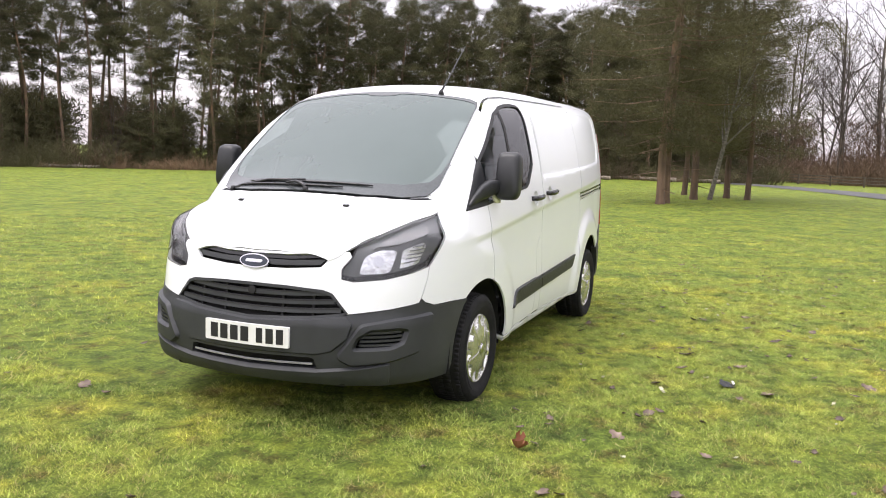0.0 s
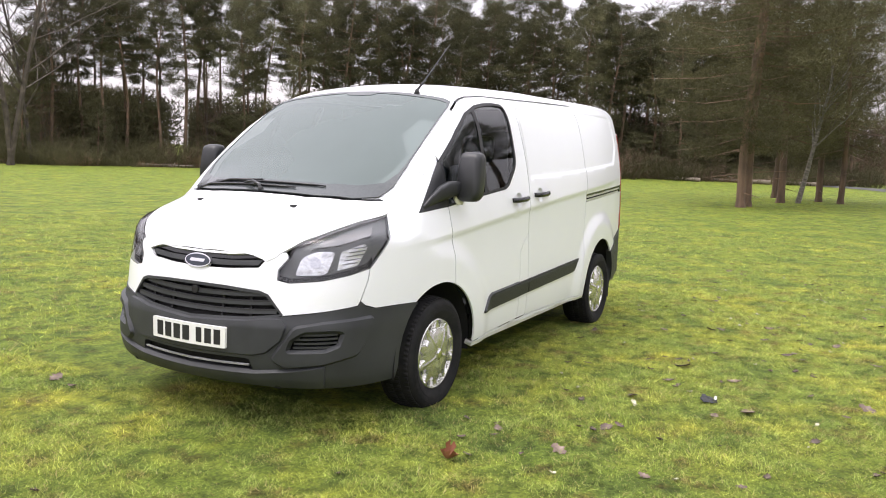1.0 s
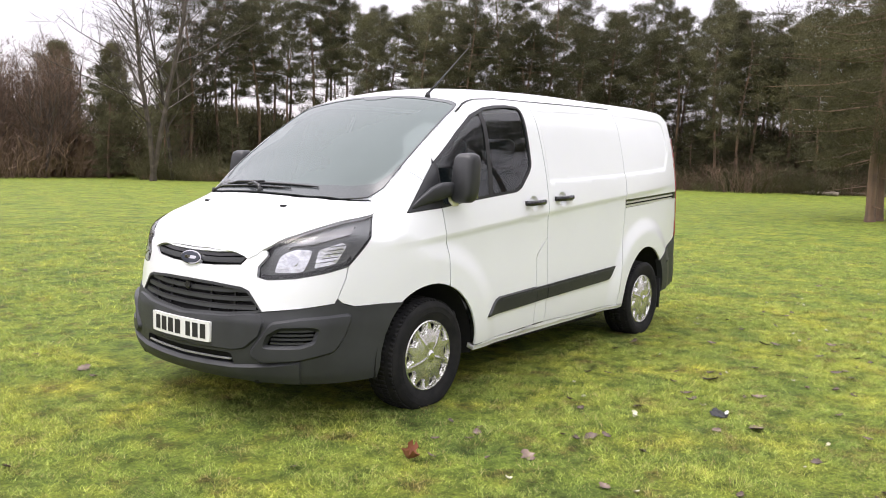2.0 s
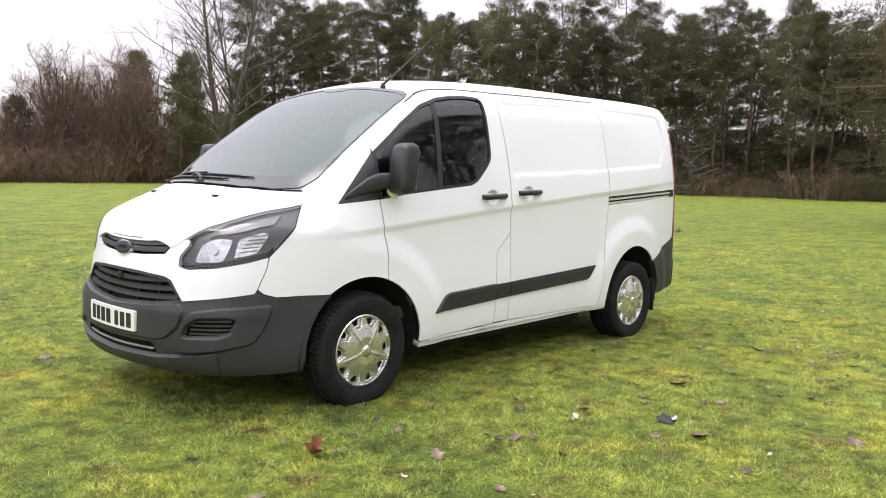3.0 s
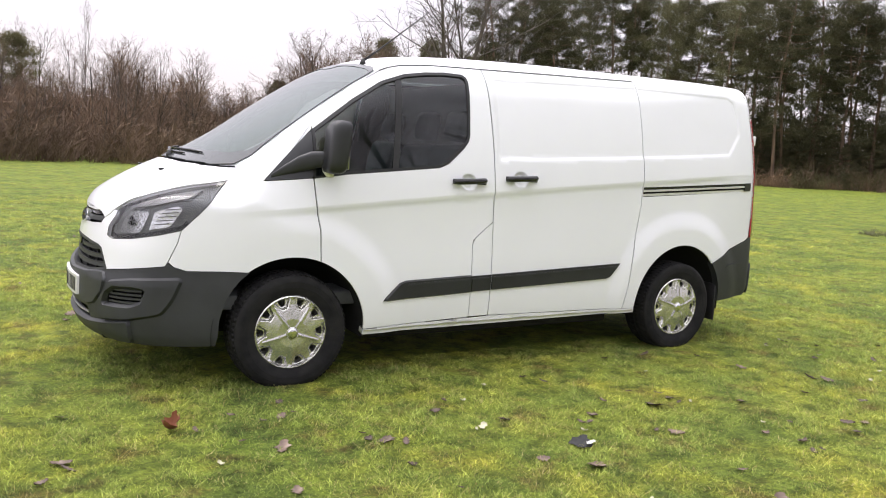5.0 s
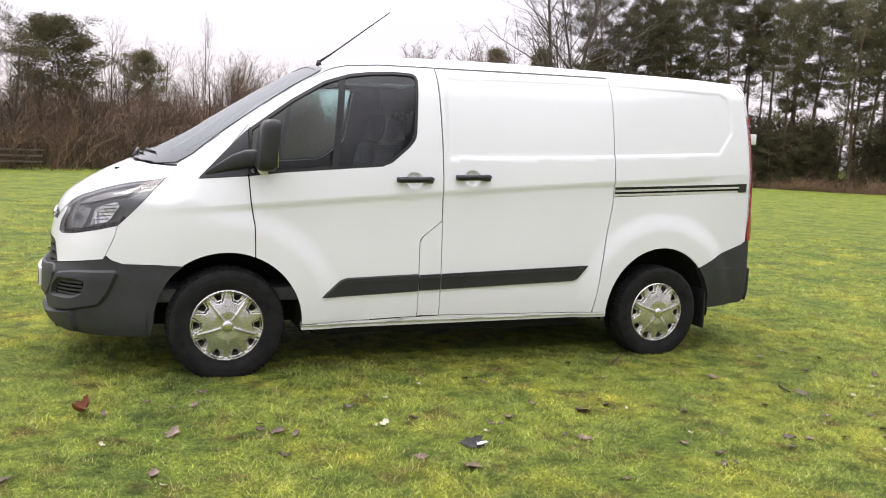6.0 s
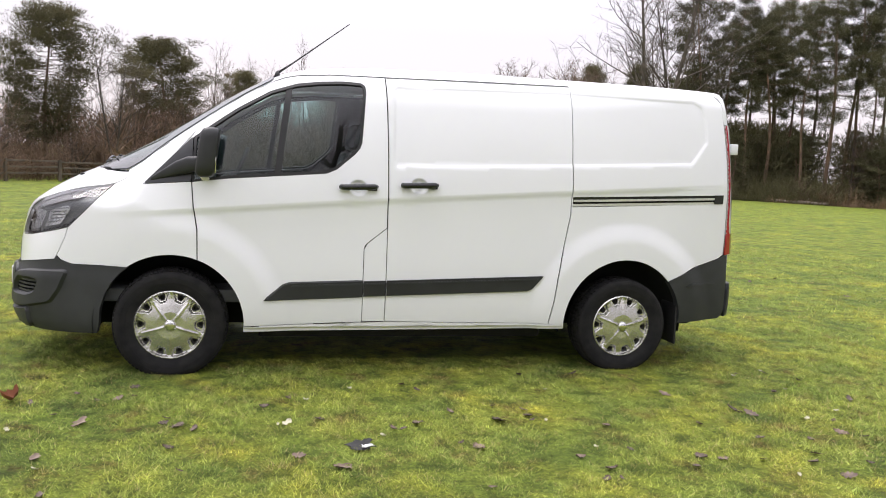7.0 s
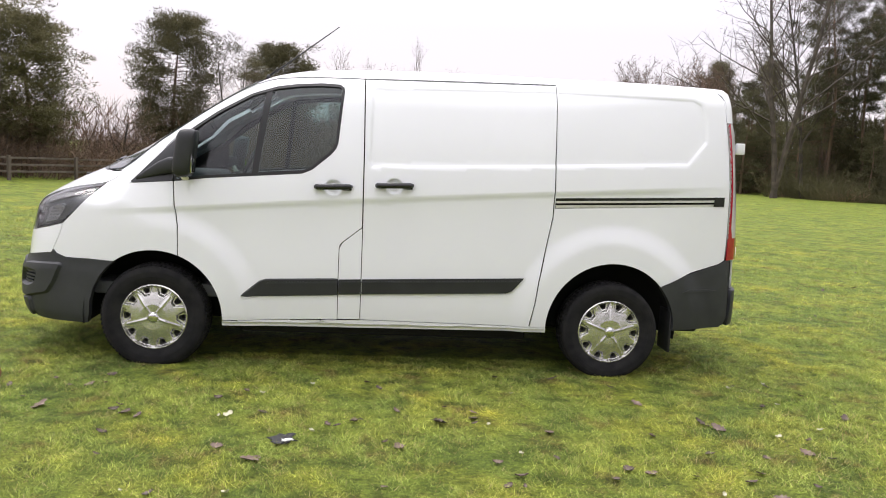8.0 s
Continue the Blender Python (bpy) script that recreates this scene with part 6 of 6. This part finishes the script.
def fallen_log(x, y, turn, length, r):
    """A weathered log lying at the wood's edge."""
    bm = bmesh.new()
    n = 7
    tube(bm, [(length * (i / (n - 1) - 0.5), 0.06 * math.sin(i * 1.7), r * 0.8 + 0.02 * math.sin(i * 2.3)) for i in range(n)], [r * (1 - 0.06 * i) for i in range(n)], 9)
    tube(bm, [(0.1 * length, 0, r), (0.1 * length + 0.2, 0.25, r + 0.25)], [r * 0.4, r * 0.2], 6)
    o = part("fallen_log", bm, FENCE_PALE, None)
    o.matrix_world = pose(x, y, lift(x, y), 0, 0, turn)
    tagged(o, "weathered grey log lying at the wood's edge", "log", "fallen logs")


FENCE_PALE = ramp_mat("bleached_wood", [(0.3, (0.20, 0.16, 0.125)), (0.7, (0.36, 0.30, 0.24))], 6, rough=0.9, stretch=(0.3, 1, 1))
for x, y, turn, length, r in ((54.5, 6.0, 75, 4.2, 0.16), (53.0, 9.5, 60, 3.0, 0.14), (55.5, 2.8, 82, 3.4, 0.15), (33.2, 37.2, -35, 3.2, 0.12), (46.6, 22.2, -52, 2.4, 0.11)):
    fallen_log(x, y, turn, length, r)
TUSSOCK = ramp_mat("rough_grass_tuft", [(0.3, (0.09, 0.10, 0.05)), (0.6, (0.16, 0.155, 0.085)), (0.8, (0.24, 0.21, 0.13))], 6, rough=0.9)
tuft = tagged(new("grass_tussock", bush_mesh(0.30, 0.55, 160, TUSSOCK, 0.006, 0.6).mesh("grass_tussock", TUSSOCK)), "grey-green tussock of rough grass in the lawn", "grass")
tuft.location = (15.3, 5.3, lift(15.3, 5.3))

# drive behind the lawn pines
TARMAC = ramp_mat("worn_tarmac", [(0.3, (0.06, 0.058, 0.058)), (0.7, (0.10, 0.098, 0.097))], 1.2, rough=0.9, bump=0.3, bump_scale=30)
line = [(66, 14), (60, 5), (54, -2.5), (48, -6.2), (40, -9.2), (28, -15), (12, -28)]
rv, rf = [], []
for i, (x, y) in enumerate(line):
    a, b = line[max(0, i - 1)], line[min(len(line) - 1, i + 1)]
    d = Vector((b[0] - a[0], b[1] - a[1])).normalized()
    for s in (-1.6, 0, 1.6):
        px, py = x - d.y * s, y + d.x * s
        rv.append((px, py, lift(px, py) + 0.018 + 0.03 * (s == 0)))
for i in range(len(line) - 1):
    for k in range(2):
        rf.append((i * 3 + k, i * 3 + k + 1, i * 3 + k + 4, i * 3 + k + 3))
tagged(raw_part("road", rv, rf, TARMAC, None), "narrow grey tarmac drive beside the trees", "road", kind="structure")


# fences
FENCE = ramp_mat("weathered_wood", [(0.3, (0.075, 0.060, 0.048)), (0.7, (0.14, 0.115, 0.09))], 6, rough=0.9, stretch=(1, 1, 0.2))
def fence(label, pts, gap):
    f = thing("fence", label, "fence", m=None)
    for (ax, ay), (bx, by) in zip(pts, pts[1:]):
        n = max(1, int(math.hypot(bx - ax, by - ay) / gap))
        ends = [(ax + (bx - ax) * i / n, ay + (by - ay) * i / n) for i in range(n + 1)]
        ang = math.degrees(math.atan2(by - ay, bx - ax))
        for i, (x, y) in enumerate(ends[:-1]):
            z = lift(x, y)
            bm = bmesh.new()
            box(bm, (-0.05, -0.05, -0.1), (0.05, 0.05, 0.80), 0.01, 1, m=pose(x, y, z, 0, 0, ang))
            part("post", bm, FENCE, f, smooth=False)
            x2, y2 = ends[i + 1]
            L = math.hypot(x2 - x, y2 - y)
            for h in (0.28, 0.50, 0.72):
                bm = bmesh.new()
                box(bm, (0, 0.052, h - 0.035), (L, 0.085, h + 0.035), 0.008, 1, m=pose(x, y, z, 0, 0, ang))
                part("rail", bm, FENCE, f, smooth=False)
fence("weathered wooden post and rail fence before the thicket", [(-24, 7.5), (-17, 13.5), (-10.3, 21.2), (-6.3, 27.6), (-3.5, 29.3)], 2.0)
fence("weathered wooden rail fence beyond the drive", [(65, 9), (64.5, -4), (60, -15)], 2.2)

# grass blades: thick where the camera walks, thinner outwards
rng = np.random.default_rng(5)


def in_view(x, y):
    under = (x > -0.4) & (x < 3.4) & (np.abs(y) < 0.6)
    return (x > -9) & (x < 14) & (y > -5.2) & (y < 14) & ~under


def blades(count, spread_fn, hmin, hmax, w):
    x, y = spread_fn(count)
    x, y = x[in_view(x, y)], y[in_view(x, y)]
    n = len(x)
    clump = np.array([noise.noise(Vector((a * 1.7, b * 1.7, 0.5))) for a, b in zip(x, y)])
    z = np.array([lift(a, b) for a, b in zip(x, y)]) - 0.004
    tuft = np.array([noise.noise(Vector((a * 9.0, b * 9.0, 4.5))) for a, b in zip(x, y)])
    h = rng.uniform(hmin, hmax, n) * np.clip(1 + 0.5 * clump + 0.9 * tuft, 0.25, 2.2)
    q, lean, lq = rng.uniform(0, 6.283, n), rng.uniform(0.3, 2.0, n), rng.uniform(0, 6.283, n)
    ww = w * rng.uniform(0.7, 1.4, n)
    v = np.empty((n, 3, 3))
    v[:, 0] = np.column_stack([x - np.cos(q) * ww, y - np.sin(q) * ww, z])
    v[:, 1] = np.column_stack([x + np.cos(q) * ww, y + np.sin(q) * ww, z])
    v[:, 2] = np.column_stack([x + np.cos(lq) * lean * h, y + np.sin(lq) * lean * h, z + h])
    return v.reshape(-1, 3)


def near_band(c):
    return rng.uniform(-5.5, 5.5, c), rng.uniform(-4.6, 0.6, c)


def mid_band(c):
    r, q = 3 + 11 * rng.random(c) ** 0.8, rng.uniform(0, 6.283, c)
    return 0.5 + r * np.cos(q), -1.0 + r * np.sin(q)


def front_band(c):
    return rng.uniform(-5.5, -0.7, c), rng.uniform(0.6, 3.4, c)


bv = np.concatenate([blades(560000, near_band, 0.008, 0.025, 0.0021), blades(130000, front_band, 0.008, 0.026, 0.0023), blades(260000, mid_band, 0.012, 0.036, 0.0042)])
me = bpy.data.meshes.new("grass")
nt = len(bv) // 3
me.vertices.add(len(bv))
me.vertices.foreach_set("co", bv.ravel())
me.loops.add(nt * 3)
me.loops.foreach_set("vertex_index", np.arange(nt * 3, dtype=np.int32))
me.polygons.add(nt)
me.polygons.foreach_set("loop_start", np.arange(0, nt * 3, 3, dtype=np.int32))
me.update(calc_edges=True)
me.validate()
me.materials.append(BLADE)
tagged(new("grass", me), "short damp grass blades mixed with moss", "grass", kind="stuff")

# fallen leaves and litter
LEAF = ramp_mat("dead_leaf", [(0.3, (0.070, 0.047, 0.035)), (0.55, (0.135, 0.095, 0.072)), (0.75, (0.25, 0.195, 0.155))], 14, rough=0.7, random_value=0.4)
LEAF_O = ramp_mat("russet_leaf", [(0.3, (0.17, 0.055, 0.026)), (0.7, (0.30, 0.12, 0.055))], 14, rough=0.7)
PALE = ramp_mat("pale_leaf", [(0.3, (0.42, 0.40, 0.27)), (0.7, (0.58, 0.56, 0.42))], 14, rough=0.6)


def leaf_mesh(length, width, curl, lobes):
    n, m = 9, 5
    v, f = [], []
    for i in range(n):
        t = i / (n - 1)
        half = width * math.sin(math.pi * min(1, t * 0.94 + 0.04)) ** 0.7 * (1 + 0.42 * math.sin(t * lobes * math.pi))
        for j in range(m):
            s = j / (m - 1) * 2 - 1
            v.append((length * (t - 0.5), half * s, curl * (s * s) * 0.7 + curl * 0.9 * (t - 0.5) ** 2 * 4 + random.uniform(-.12, .12) * curl))
    for i in range(n - 1):
        for j in range(m - 1):
            a = i * m + j
            f.append((a, a + 1, a + m + 1, a + m))
    k = len(v)
    v += [(p[0], p[1], p[2] - 0.0012) for p in v]
    f += [(d + k, c + k, b + k, a + k) for a, b, c, d in f]
    return v, f


def leaf_data(name, material, args):
    v, f = leaf_mesh(*args)
    me = bpy.data.meshes.new(name)
    me.from_pydata(v, [], f)
    me.materials.append(material)
    me.polygons.foreach_set("use_smooth", [True] * len(me.polygons))
    return me


random.seed(23)
leaf_kinds = [leaf_data("fallen_leaf", LEAF, (random.uniform(0.05, 0.11), random.uniform(0.018, 0.035), random.uniform(0.003, 0.009), random.choice((5, 7, 9)))) for _ in range(7)]
pale_kinds = [leaf_data("fallen_leaf", PALE, (random.uniform(0.03, 0.06), random.uniform(0.010, 0.018), 0.008, 3)) for _ in range(3)]
russet = leaf_data("fallen_leaf", LEAF_O, (0.085, 0.034, 0.05, 5))


def drop_leaf(me, x, y, s=1.0, label="curled dead brown leaf lying on the grass"):
    o = new("fallen_leaf", me)
    o.matrix_world = pose(x, y, lift(x, y) + 0.010, random.uniform(-18, 18), random.uniform(-18, 18), random.uniform(0, 360)) @ Matrix.Scale(s, 4)
    tagged(o, label, "leaf", "fallen leaves")


drop_leaf(russet, -0.745, -1.43)
drop_leaf(pale_kinds[0], 0.645, -1.955, 1.1)
LEAVES = [(1.74, -2.00, 1.3), (0.81, -1.90, 1.0), (0.85, -2.58, 1.3), (2.05, -2.72, 1.2), (3.20, -1.92, 1.3), (3.05, -2.38, 0.9), (1.52, -2.39, 1.2), (-0.34, -1.85, 1.1), (3.19, -2.63, 0.9), (1.93, -1.93, 0.8),
          (2.84, -2.14, 1.0), (3.57, -2.35, 1.2), (2.66, -2.65, 0.9), (2.57, -2.61, 1.1), (1.31, -3.19, 1.2), (0.12, -1.95, 1.4), (-0.92, 1.25, 1.2), (-0.98, 1.02, 1.1), (-2.05, -0.16, 1.0), (-0.16, -1.24, 0.8),
          (-1.21, -1.76, 0.9), (-1.00, -2.23, 1.0), (0.51, -2.97, 1.0), (3.26, -1.99, 1.1), (0.05, -1.90, 1.1), (0.20, -2.0, 0.9)]
for i, (x, y, s) in enumerate(LEAVES):
    drop_leaf(leaf_kinds[i % 7], x, y, s * 0.8)
for i in range(290):
    x, y = random.uniform(-3.5, 7.5), random.uniform(-4.3, -1.05)
    if i % 4 == 0:
        x, y = random.uniform(-6, 9), random.uniform(1.2, 7)
    if random.random() < 0.75:
        drop_leaf(random.choice(leaf_kinds), x, y, random.uniform(0.35, 0.85))
    else:
        drop_leaf(random.choice(pale_kinds), x, y, random.uniform(0.5, 1.0), "small pale leaf lying on the grass")
# crumpled scrap of dark plastic with a white corner
def scrap_sheet(w, d, seed, material, name, parent):
    """A small torn sheet, crumpled, with a little thickness."""
    rnd = random.Random(seed)
    bm = bmesh.new()
    n = 7
    grid = [[bm.verts.new((w * (i / (n - 1) - 0.5) * (1 + 0.25 * rnd.uniform(-1, 1)), d * (j / (n - 1) - 0.5) * (1 + 0.3 * rnd.uniform(-1, 1)), 0.012 * rnd.random())) for j in range(n)] for i in range(n)]
    for i in range(n - 1):
        for j in range(n - 1):
            bm.faces.new((grid[i][j], grid[i + 1][j], grid[i + 1][j + 1], grid[i][j + 1]))
    r = bmesh.ops.extrude_face_region(bm, geom=list(bm.faces))
    bmesh.ops.translate(bm, vec=(0, 0, 0.0015), verts=[v for v in r["geom"] if isinstance(v, bmesh.types.BMVert)])
    bmesh.ops.recalc_face_normals(bm, faces=bm.faces)
    return part(name, bm, material, parent)


scrap = tagged(scrap_sheet(0.115, 0.085, 4, SEAL, "litter_scrap", None), "crumpled scrap of black and white litter on the grass", "litter")
scrap.matrix_world = pose(0.965, -2.33, 0.014, 6, -5, 20)
scrap_sheet(0.055, 0.018, 7, PLATEW, "white_edge", scrap).matrix_local = pose(0.012, -0.042, 0.012, 0, 0, -14)
